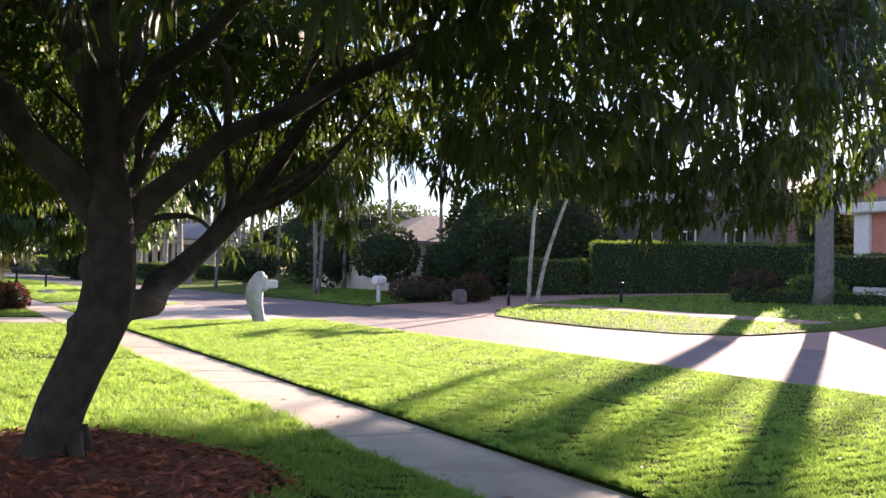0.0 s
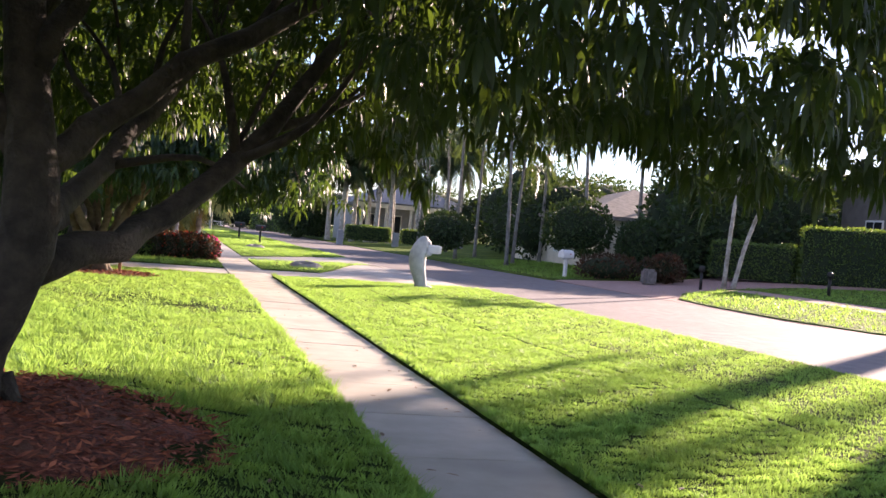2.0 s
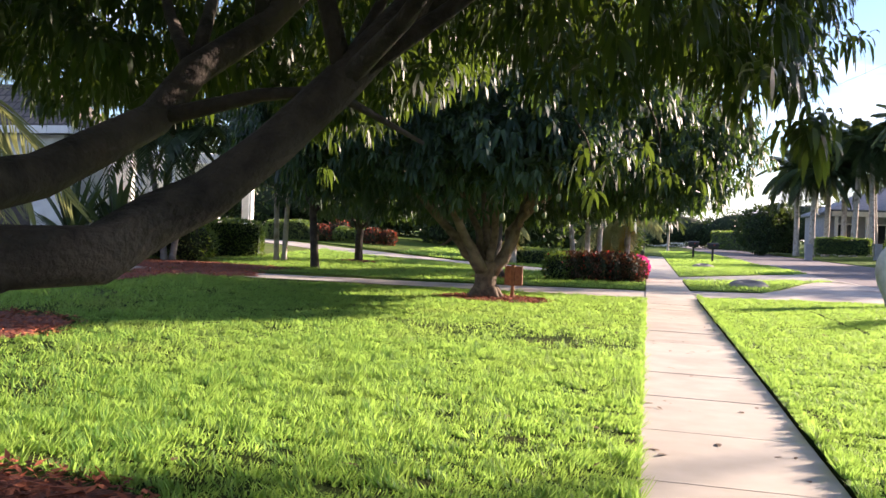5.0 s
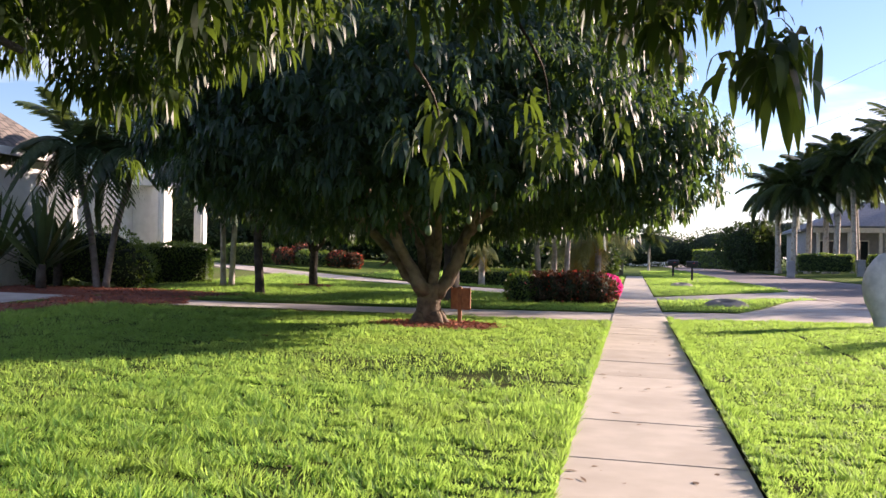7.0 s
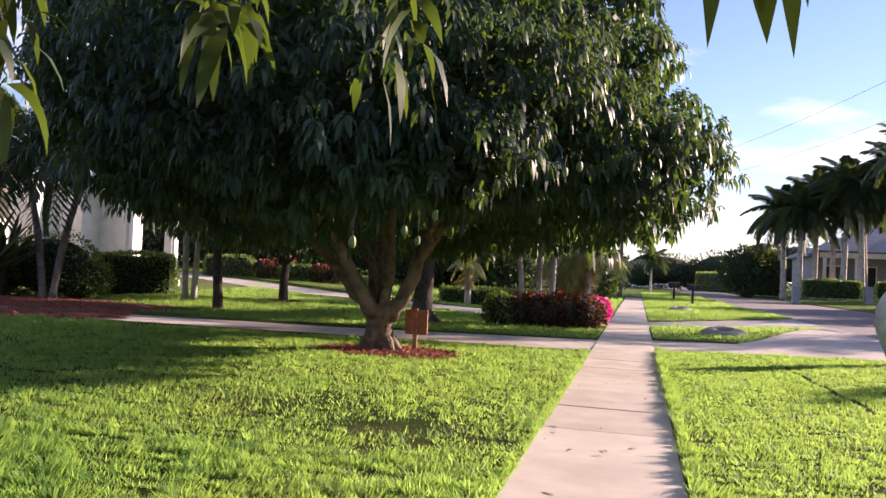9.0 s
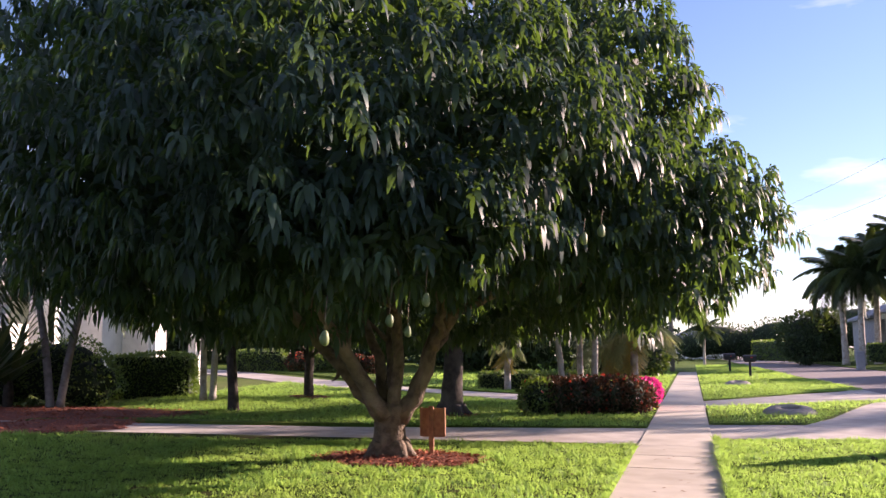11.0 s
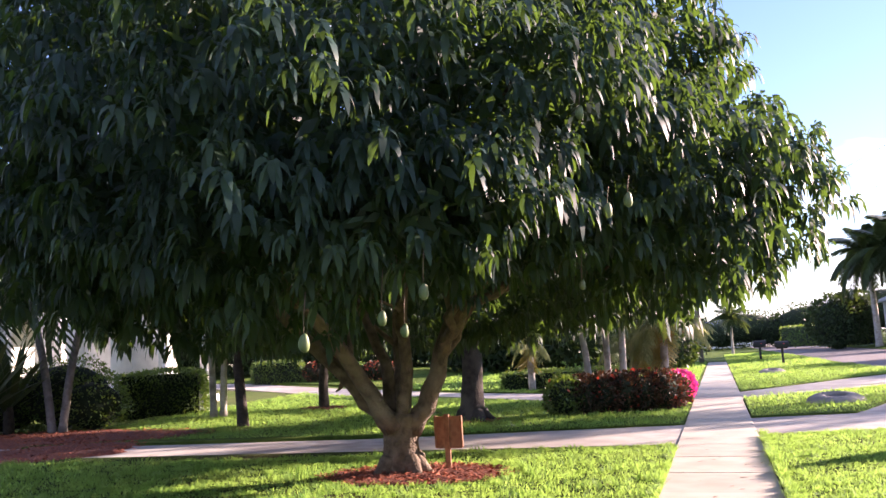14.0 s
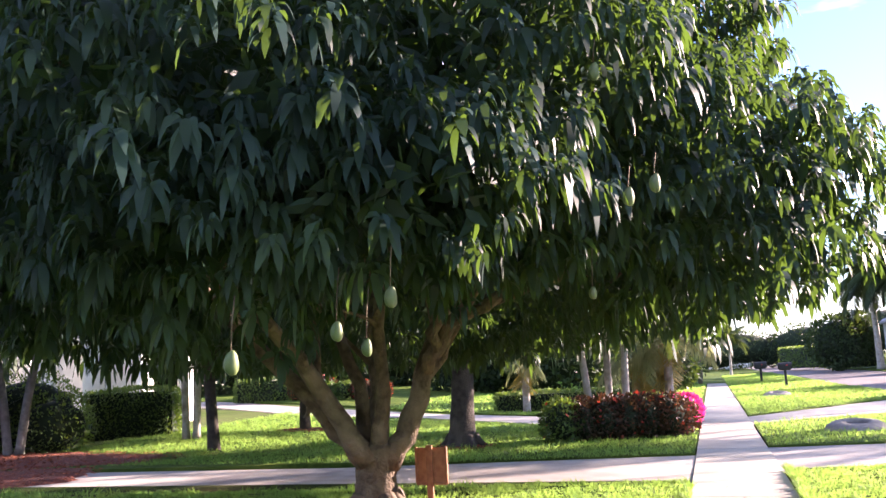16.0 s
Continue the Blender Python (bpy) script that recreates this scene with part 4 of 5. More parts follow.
hedge("clipped dark hedge before the coral house", 31.0, 26.5, 33.0, 12.0, 1.2, 1.3, 6000, 335, base=1.6, leaf=0.12)
hedge("low edging hedge round the planted bed", 26.6, 27.0, 29.5, 13.0, 0.8, 0.6, 3500, 336, leaf=0.1)
hedge("clipped hedge panel between low wall posts", 13.2, 82.0, 17.2, 81.5, 0.8, 1.3, 3500, 338, leaf=0.12, base=0.6)
hedge("clipped hedge panel between low wall posts", 18.2, 81.2, 23.0, 80.4, 0.8, 1.3, 3500, 339, leaf=0.12, base=0.6)
hedge("long far hedge along the road", 8.6, 125, 14.2, 104, 1.6, 2.2, 5000, 340, base=0.3, leaf=0.2)
shrub("shrub", "red-leaved shrub in the planted bed", (27.4, 26.5), [(0, 0, 0.6, 0.9, 1.2, 0.7)], 1500, 341, M_CROTON, 0.16, 0.09)
shrub("shrub", "red-leaved shrub in the planted bed", (28.0, 24.0), [(0, 0, 0.5, 0.9, 1.2, 0.6)], 1500, 342, M_HEDGE, 0.16, 0.09)
shrub("shrub", "red-leaved shrub among dark bushes", (19.8, 36.8), [(0, 0, 0.7, 0.7, 0.6, 0.6)], 1400, 343, M_CROTON, 0.16, 0.08)
shrub("shrub", "low dark shrub under palms", (18.2, 39.4), [(0, 0, 0.5, 1.6, 1.0, 0.7), (2.2, -1.2, 0.6, 1.2, 0.9, 0.7)], 2600, 344, M_CROTON, 0.14, 0.08)
shrub("shrub", "large dark rounded shrub across the road", (19.0, 44.8), [(0, 0, 2.4, 1.9, 1.7, 1.5)], 4000, 345, M_WOODS, 0.18, 0.10)
shrub("shrub", "large dark rounded shrub across the road", (22.0, 43.0), [(0, 0, 1.6, 1.5, 1.3, 1.3)], 3500, 346, M_WOODS, 0.18, 0.10)
shrub("shrub", "round clipped shrub tree across the road", (13.8, 52.3), [(0, 0, 1.9, 1.6, 1.5, 1.1)], 3500, 347, M_WOODS, 0.16, 0.09)
shrub("shrub", "round topped tree beside the far road", (11.4, 101.7), [(0, 0, 2.6, 2.6, 2.4, 2.4), (1.6, 1, 3.6, 2.0, 1.8, 1.7)], 5000, 348, M_WOODS, 0.3, 0.16, "tree")
hedge("clipped sunlit hedge block beside the second driveway", -21.0, 52.0, -18.7, 52.5, 1.0, 1.15, 2600, 349, leaf=0.11)
for k, (x, y, r, mat) in enumerate([(-17.9, 52.2, 0.55, M_CROTON), (-17.2, 53.2, 0.7, M_CROTON), (-16.7, 52.3, 0.5, M_HEDGE), (-15.9, 52.6, 0.5, M_HEDGE), (-15.0, 52.6, 0.55, M_CROTON), (-14.2, 52.9, 0.5, M_CROTON)]):
    shrub("shrub", "low red-leaved shrub beside the second driveway" if mat == M_CROTON else "low green shrub beside the second driveway", (x, y),
          [(0, 0, r * 0.75, r, r * 0.8, r * 0.85), (0.2, 0.1, r * 1.1, r * 0.55, r * 0.5, r * 0.5)], 900, 350 + k, mat, 0.12, 0.07, "shrub", "driveway shrubs", M_REDFLOWER if mat == M_CROTON else None, 120)

# Woods that close the view behind the lawns.
for k, (x, y, r, h) in enumerate([(-9, 62, 4.5, 4.5), (-15, 69, 5, 5), (-22, 68, 5.5, 5.5), (-30, 66, 6, 6), (-38, 58, 6, 6), (-3.5, 66, 3.0, 3.6), (-5, 80, 5, 4.6),
                                  (5, 157, 7, 5.5), (14, 157, 7, 6), (-8, 140, 7, 6), (24, 150, 8, 7), (36, 140, 9, 8), (30, 110, 7, 6), (38, 80, 7, 7), (30, 66, 5, 6), (24, 58, 4, 5.5),
                                  (48, 60, 7, 8), (56, 40, 8, 8), (46, 50, 5, 7), (52, 14, 7, 8), (24.8, 41.6, 2.4, 4.8), (27, 46.5, 3.4, 6.5), (31, 43.5, 3.2, 6.0), (36, 52, 5, 8), (26, 68, 4, 6), (28, 74, 5, 8), (32, 96, 5, 6), (-11, 61, 3.5, 4.5), (-20, 65, 4, 4.5), (36.6, 30.0, 1.6, 5.0), (-28, 60, 4, 5.5), (-45, 40, 6, 7), (-42, 20, 6, 7), (-28, 10, 5, 6), (-26, -4, 5, 6)]):
    shrub("background_tree", "dense green tree closing the view behind the lawns", (x, y),
          [(0, 0, h * 0.55, r * 0.8, r * 0.7, h * 0.5), (r * 0.5, 0.5, h * 0.4, r * 0.55, r * 0.5, h * 0.4), (-r * 0.5, -0.3, h * 0.38, r * 0.55, r * 0.5, h * 0.4)],
          3000, 400 + k, M_WOODS, 0.34, 0.18, "tree", "background trees")


# ---- buildings ----
def window(parent, x, y, z, w, h, axis="x"):
    """A framed pane on a wall that faces along -axis."""
    turn = 0 if axis == "y" else 90
    m = pose(x, y, z, 0, 0, turn)
    fr = put("window", box_mesh("window", w + 0.24, 0.10, h + 0.24, 0.015, m @ pose(0, 0, -0.12)), M_TRIM, parent)
    put("pane", box_mesh("pane", w, 0.13, h, 0.004, m), M_GLASS, fr)
    put("glazing_bar", box_mesh("glazing_bar", 0.05, 0.15, h, 0.004, m), M_TRIM, fr)


def hip_roof(parent, x0, y0, x1, y1, z, rise, over, mat, ridge="y"):
    bm = bmesh.new()
    a, b, c, d = x0 - over, y0 - over, x1 + over, y1 + over
    cx, cy = (a + c) / 2, (b + d) / 2
    half = min(c - a, d - b) / 2
    e = [(a, b, z), (c, b, z), (c, d, z), (a, d, z)]
    r = [(cx, b + half, z + rise), (cx, d - half, z + rise)] if ridge == "y" else [(a + half, cy, z + rise), (c - half, cy, z + rise)]
    v = [bm.verts.new(q) for q in e + r] + [bm.verts.new((q[0], q[1], q[2] - 0.22)) for q in e]
    F = [(0, 1, 4), (1, 2, 5, 4), (2, 3, 5), (3, 0, 4, 5)] if ridge == "y" else [(0, 1, 5, 4), (1, 2, 5), (2, 3, 4, 5), (3, 0, 4)]
    for f in F + [(0, 6, 7, 1), (1, 7, 8, 2), (2, 8, 9, 3), (3, 9, 6, 0), (9, 8, 7, 6)]:
        bm.faces.new([v[i] for i in f])
    return put("roof", bm_mesh("roof", bm), mat, parent)


def house(label, x0, y0, x1, y1, h, wall, roof, rise=2.2, ridge="y", wins=(), name="house"):
    z0 = min(gz(x0, y0), gz(x1, y1), gz(x0, y1)) - 0.3
    top = thing(name, ((x0 + x1) / 2, (y0 + y1) / 2, z0), label, "house")
    put("wall", box_mesh("wall", x1 - x0, y1 - y0, h + 0.3, 0.02, pose((x0 + x1) / 2, (y0 + y1) / 2, z0)), wall, top)
    hip_roof(top, x0, y0, x1, y1, z0 + h + 0.3, rise, 0.6, roof, ridge)
    for x, y, z, w, hh, axis in wins:
        window(top, x, y, z0 + 0.3 + z, w, hh, axis)
    return top, z0


white_house, wz = house("white stucco house with columns and a tiled roof", -36.0, 30.4, -18.8, 33.4, 4.25, M_STUCCO, M_ROOFTILE, 1.7, "x", (), "white_house")
put("fascia", box_mesh("fascia", 18.4, 0.05, 0.25, 0.01, pose(-27.4, 29.77, wz + 4.31)), M_TRIM, white_house)
put("fascia", box_mesh("fascia", 0.05, 4.24, 0.25, 0.01, pose(-18.17, 31.9, wz + 4.31)), M_TRIM, white_house)
put("wall", box_mesh("wall", 12.0, 14.0, 4.2, 0.02, pose(-32.5, 41.0, wz)), M_STUCCO, white_house)
hip_roof(white_house, -38.5, 33.5, -24.5, 48.0, wz + 4.2, 2.8, 0.6, M_ROOFTILE, "y")
for k in range(5):
    x, y = -23.9 + 1.5 * k, 38.8 + 0.95 * k
    cl = put("column", box_mesh("column", 0.46, 0.46, 4.4, 0.08, pose(x, y, gz(x, y) - 0.2), 3), M_STUCCO, white_house)
    put("column_base", box_mesh("column_base", 0.62, 0.62, 0.3, 0.04, pose(x, y, gz(x, y) - 0.1)), M_STUCCO, cl)
for k in range(3):
    x, y = -22.3 + 1.15 * k, 38.6 + 1.25 * k
    put("wall_bay", box_mesh("wall_bay", 1.15, 1.3, 4.3, 0.02, pose(x, y + 1.2, gz(x, y) - 0.2)), M_STUCCO, white_house)
put("porch_beam", box_mesh("porch_beam", 7.6, 0.6, 0.5, 0.03, pose(-20.9, 40.7, wz + 4.2) @ pose(0, 0, 0, 0, 0, 32)), M_STUCCO, white_house)
put("garage_door", box_mesh("garage_door", 3.2, 0.08, 2.4, 0.02, pose(-21.6, 30.37, wz + 0.3)), M_DOOR, white_house, "dark brown garage door")
wall_lamp = put("wall_lamp", box_mesh("wall_lamp", 0.16, 0.16, 0.34, 0.03, pose(-19.5, 30.3, wz + 2.3)), M_DARK, white_house, "black wall lantern")
put("lantern_cap", box_mesh("lantern_cap", 0.22, 0.2, 0.06, 0.02, pose(-19.5, 30.3, wz + 2.66)), M_DARK, wall_lamp)

coral_house, cz = house("coral stucco house with white trim and grey roof", 35.0, 12.0, 48.0, 27.0, 4.3, M_PINKWALL, M_ROOF, 3.6, "x",
                        [(35.0, 22.4, 0.9, 2.0, 2.0, "x"), (35.0, 17.5, 0.9, 2.0, 2.0, "x")], "coral_house")
bm = bmesh.new()
gv = [bm.verts.new(q) for q in [(34.9, 11.4, cz + 4.6), (34.9, 27.6, cz + 4.6), (34.9, 19.5, cz + 9.6), (42, 11.4, cz + 4.6), (42, 27.6, cz + 4.6), (42, 19.5, cz + 9.6)]]
for f in [(0, 2, 1), (3, 4, 5), (0, 3, 5, 2), (1, 2, 5, 4)]:
    bm.faces.new([gv[i] for i in f])
put("gable", bm_mesh("gable", bm), M_PINKWALL, coral_house)
for s in (-1, 1):
    put("gable_trim", box_mesh("gable_trim", 1.0, 10.2, 0.35, 0.03, pose(34.8, 19.5 + s * 4.2, cz + 7.0, 31.5 * -s) ), M_TRIM, coral_house)
put("cornice", box_mesh("cornice", 0.8, 16.6, 0.5, 0.06, pose(34.75, 19.5, cz + 4.1)), M_TRIM, coral_house)
for y in (26.75, 20.2):
    put("corner_pilaster", box_mesh("corner_pilaster", 0.25, 0.8, 4.2, 0.03, pose(34.9, y, cz)), M_TRIM, coral_house)
put("plinth", box_mesh("plinth", 0.3, 15.4, 0.9, 0.03, pose(34.85, 19.4, cz)), M_TRIM, coral_house)

house("tan two-storey house behind the tall hedge", 40.0, 36.0, 52.0, 50.0, 5.6, M_TANWALL_SHADE, M_ROOF, 2.6, "y", [(40.0, 47.0, 2.2, 1.3, 1.2, "x"), (40.0, 43.0, 2.2, 1.3, 1.2, "x"), (40.0, 39.0, 2.2, 1.3, 1.2, "x")], "tan_house")
house("cream house with dark roof behind shrubs", 22.0, 50.0, 34.0, 62.0, 3.2, M_CREAM, M_ROOF, 2.2, "y", [(22.0, 54.0, 0.9, 1.4, 1.3, "x")], "cream_house")
porch_house, pz = house("pale grey house with white porch posts and blue-grey roof", 18.0, 105.0, 33.0, 118.0, 4.4, M_GREYWALL, M_ROOFBLUE, 3.2, "x", [(19.8, 105.0, 0.6, 1.5, 2.6, "y"), (23.0, 105.0, 0.6, 1.5, 2.6, "y"), (26.5, 105.0, 0.6, 1.5, 2.6, "y"), (30.0, 105.0, 0.6, 1.5, 2.6, "y")], "porch_house")
put("porch_beam", box_mesh("porch_beam", 12.5, 0.5, 0.5, 0.03, pose(24.4, 102.8, pz + 4.3)), M_TRIM, porch_house)
put("porch_roof", box_mesh("porch_roof", 13.2, 3.0, 0.18, 0.03, pose(24.4, 104.0, pz + 4.82)), M_ROOFBLUE, porch_house)
for k in range(5):
    put("porch_post", box_mesh("porch_post", 0.3, 0.3, 4.4, 0.02, pose(18.6 + 2.9 * k, 102.8, pz)), M_TRIM, porch_house)
house("far white house with slate roof at the end of the road", -3.0, 176.0, 7.0, 186.0, 3.4, M_STUCCO, M_ROOFBLUE, 2.6, "x", [(0.0, 176.0, 0.9, 1.4, 1.3, "y"), (4.0, 176.0, 0.9, 1.4, 1.3, "y")], "far_house")
house("low house with dark roof beside the far road", 34.0, 84.0, 46.0, 98.0, 3.4, M_CREAM, M_ROOF, 2.6, "y", [(34.0, 90.0, 0.9, 1.6, 1.4, "x")], "far_house")
for k, (x, y) in enumerate([(12.7, 82.1), (17.7, 81.3), (23.5, 80.2)]):
    box("wall_post", 0.55, 0.55, 1.35, (x, y, gz(x, y) - 0.05), M_GREYWALL, bevel=0.03)
    tagged(bpy.context.scene.collection.objects[-1], "grey stucco post at the end of a clipped hedge", "post", "wall posts")


# ---- things along the walk ----
def manatee_mailbox(x, y):
    """A white cast mailbox stand: an upright tapering animal body that holds a box in front of it."""
    z = gz(x, y)
    top = thing("mailbox", (x, y, z), "white cast-concrete animal-shaped mailbox stand holding a mailbox", "mailbox")
    m = pose(x, y, z, 0, 0, 0)
    prof = [(0.07, 0.0, 0.20, 0.21), (0.06, 0.12, 0.19, 0.20), (0.01, 0.30, 0.20, 0.21), (-0.07, 0.52, 0.235, 0.25), (-0.10, 0.76, 0.26, 0.28), (-0.08, 1.0, 0.255, 0.27), (-0.03, 1.18, 0.225, 0.24), (0.03, 1.32, 0.18, 0.19), (0.06, 1.41, 0.12, 0.13), (0.07, 1.45, 0.05, 0.06)]
    n = 18
    verts, faces = [], []
    for dx, h, rx, ry in prof:
        h = h * 1.075
        for k in range(n):
            a = 2 * math.pi * k / n
            verts.append(m @ Vector((dx + rx * math.cos(a), ry * math.sin(a), h)))
    for i in range(len(prof) - 1):
        for k in range(n):
            a, b = i * n + k, i * n + (k + 1) % n
            faces.append((a, b, b + n, a + n))
    faces.append(tuple(range(n - 1, -1, -1)))
    faces.append(tuple(range((len(prof) - 1) * n, len(prof) * n)))
    put("body", mesh_of("body", verts, faces), M_WHITECAST, top, smooth=True)
    bm = bmesh.new()
    bmesh.ops.create_uvsphere(bm, u_segments=14, v_segments=9, radius=1, matrix=m @ Matrix.Translation((0.16, 0, 1.36)) @ Matrix.Diagonal((0.13, 0.13, 0.11, 1)))
    put("muzzle", bm_mesh("muzzle", bm), M_WHITECAST, top, smooth=True)
    bm = bmesh.new()
    bmesh.ops.create_uvsphere(bm, u_segments=14, v_segments=9, radius=1, matrix=m @ Matrix.Translation((0.16, 0, 0.05)) @ Matrix.Diagonal((0.26, 0.2, 0.08, 1)))
    put("tail", bm_mesh("tail", bm), M_WHITECAST, top, smooth=True)
    bx = put("letterbox", box_mesh("letterbox", 0.42, 0.24, 0.26, 0.04, m @ pose(0.36, 0, 1.05), 3), M_PLASTIC, top, "white plastic letterbox")
    put("letterbox_door", box_mesh("letterbox_door", 0.02, 0.21, 0.22, 0.008, m @ pose(0.578, 0, 1.07)), M_PLASTIC, bx)
    for s in (-1, 1):
        q = [m @ Vector(p) for p in ((0.08, s * 0.20, 1.06), (0.18, s * 0.17, 1.02), (0.30, s * 0.10, 1.04))]
        tube("flipper", spline(q, 6), [0.08, 0.07, 0.065, 0.055, 0.04, 0.02], M_WHITECAST, top, 8)


manatee_mailbox(5.42, 26.2)


def post_mailbox(x, y, label, mat, post, h=1.05, s=1.0, turn=0.0):
    z = gz(x, y)
    top = thing("mailbox", (x, y, z), label, "mailbox")
    m = pose(x, y, z, 0, 0, turn)
    put("post", box_mesh("post", 0.11 * s, 0.11 * s, h, 0.01, m @ pose(0, 0, -0.1)), post, top)
    put("arm", box_mesh("arm", 0.50 * s, 0.09, 0.08, 0.01, m @ pose(0, 0, h - 0.14)), post, top)
    bm = bmesh.new()
    pts = [(-0.13, 0), (0.13, 0), (0.13, 0.16), (0.09, 0.24), (0, 0.28), (-0.09, 0.24), (-0.13, 0.16)]
    a = [bm.verts.new((-0.30 * s, p[0] * s, h - 0.06 + p[1] * s)) for p in pts]
    b = [bm.verts.new((0.30 * s, p[0] * s, h - 0.06 + p[1] * s)) for p in pts]
    bm.faces.new(a[::-1])
    bm.faces.new(b)
    for k in range(len(pts)):
        bm.faces.new((a[k], a[(k + 1) % len(pts)], b[(k + 1) % len(pts)], b[k]))
    bm.transform(m)
    bx = put("letterbox", bm_mesh("letterbox", bm), mat, top)
    put("flag", box_mesh("flag", 0.10, 0.01, 0.05, 0.002, m @ pose(0.1, -0.14 * s, h + 0.1)), M_REDSIGN, bx)


post_mailbox(16.4, 40.3, "white mailbox on a square white post by the kerb", M_PLASTIC, M_PLASTIC, 1.0, 1.35, 30)
post_mailbox(3.55, 79.0, "dark mailbox on a post beside the far road", M_DARK, M_DARK, 1.0, 1.4)
post_mailbox(4.15, 65.7, "dark mailbox on a post beside the far road", M_DARK, M_DARK, 1.0, 1.2)


def stop_sign(x, y):
    z = gz(x, y)
    top = thing("stop_sign", (x, y, z), "red octagonal road sign on a metal post", "road sign")
    tube("post", [(x, y, z - 0.1), (x, y, z + 2.7)], [0.035, 0.035], M_DARK, top, 6)
    bm = bmesh.new()
    bmesh.ops.create_cone(bm, cap_ends=True, segments=8, radius1=0.42, radius2=0.42, depth=0.03, matrix=pose(x, y - 0.06, z + 2.45, 90, 22.5, 0))
    put("plate", bm_mesh("plate", bm), M_REDSIGN, top)
    put("white_band", box_mesh("white_band", 0.55, 0.01, 0.2, 0.002, pose(x, y - 0.085, z + 2.35)), M_TRIM, top, "plain white bar of lettering")


stop_sign(14.2, 117.0)


def bollard(x, y):
    z = gz(x, y)
    top = thing("bollard_light", (x, y, z), "black bollard garden light on the lawn edge", "bollard light", "bollard lights")
    tube("post", [(x, y, z - 0.05), (x, y, z + 0.72)], [0.07, 0.06], M_DARK, top, 10)
    tube("lamp_head", [(x, y, z + 0.72), (x, y, z + 0.74), (x, y, z + 0.92), (x, y, z + 0.98)], [0.06, 0.12, 0.13, 0.04], M_DARK, top, 10)


for x, y in ((23.2, 30.2), (19.6, 33.6), (21.5, 15.4)):
    bollard(x, y)


def garden_sign(x, y):
    """A small wooden yard sign seen from the back: stake, board and two edge battens."""
    z = gz(x, y)
    top = thing("yard_sign", (x, y, z), "small wooden yard sign on a stake seen from behind", "sign")
    m = pose(x, y, z, 0, 0, -6)
    put("stake", box_mesh("stake", 0.075, 0.035, 0.86, 0.006, m @ pose(-0.01, -0.04, -0.1)), M_WOOD, top, "reddish wooden stake")
    put("board", box_mesh("board", 0.40, 0.02, 0.40, 0.004, m @ pose(0, 0, 0.33)), M_WOOD, top)
    for dx in (-0.185, 0.185):
        put("batten", box_mesh("batten", 0.03, 0.03, 0.42, 0.004, m @ pose(dx, -0.012, 0.32)), M_WOOD, top)
    put("batten", box_mesh("batten", 0.37, 0.03, 0.03, 0.004, m @ pose(0, -0.014, 0.31)), M_WOOD, top)


garden_sign(-2.80, 23.6)


def storm_drain(x, y, s=1.0):
    """A low concrete collar in the swale, tilted towards the sidewalk; a flat dark disc stands in for the shade inside.
    """
    z = gz(x, y)
    top = thing("storm_drain", (x, y, z), "low concrete storm drain collar in the grass swale", "storm drain", "storm drains")
    v, f = [], []
    n = 28
    prof = [(0.64, -0.14), (0.58, 0.0), (0.46, 0.07), (0.32, 0.10), (0.22, 0.08), (0.20, -0.04)]
    for r, h in prof:
        for k in range(n):
            a = 2 * math.pi * k / n
            dy = r * math.sin(a)
            v.append((x + 1.05 * s * r * math.cos(a), y + s * dy, z + s * (h + 0.09 + 0.14 * dy)))
    for i in range(len(prof) - 1):
        for k in range(n):
            a, b = i * n + k, i * n + (k + 1) % n
            f.append((a, b, b + n, a + n))
    put("collar", mesh_of("collar", v, f), M_CULVERT, top, smooth=True)
    # Dark disc caps the hole: its colour plays the shade inside the pipe.
    bm = bmesh.new()
    bmesh.ops.create_circle(bm, cap_ends=True, segments=24, radius=0.21 * s, matrix=pose(x, y, z + s * 0.13, 8))
    put("mouth_shade", bm_mesh("mouth_shade", bm), M_DARK, top, "flat dark disc standing for the shade inside the drain")


storm_drain(3.2, 34.3)
storm_drain(2.9, 53.8, 0.9)

utility_pole = thing("utility_pole", (-0.4, 77.3, gz(-0.4, 77)), "weathered wooden utility pole beside the far sidewalk", "utility pole")
tube("pole", [(-0.4, 77.3, -0.1), (-0.4, 77.3, 9.5)], [0.17, 0.12], M_POLE, utility_pole, 12)
put("crossarm", box_mesh("crossarm", 2.2, 0.1, 0.12, 0.01, pose(-0.4, 77.2, 8.7)), M_POLE, utility_pole)
for k, (dx, dz) in enumerate(((0.9, 0.15), (0.0, -1.2))):
    a, b = np.array([-0.4 + dx, 77.2, 8.8 + dz]), np.array([16.5, 8.0 + 3 * k, 11.0 - 1.5 * k])
    t = np.linspace(0, 1, 20)[:, None]
    p = a * (1 - t) + b * t
    p[:, 2] -= 1.6 * np.sin(np.pi * t[:, 0])
    tagged(tube("power_line", p, np.full(20, 0.006), M_DARK, None, 5), "thin black overhead power line", "cable", "power lines")
cable_post = thing("utility_pole", (16.6, 6.0, gz(16.6, 6)), "weathered wooden utility pole across the road", "utility pole")
tube("pole", [(16.5, 6.0, 0), (16.5, 9.5, 11.3)], [0.17, 0.12], M_POLE, cable_post, 12)


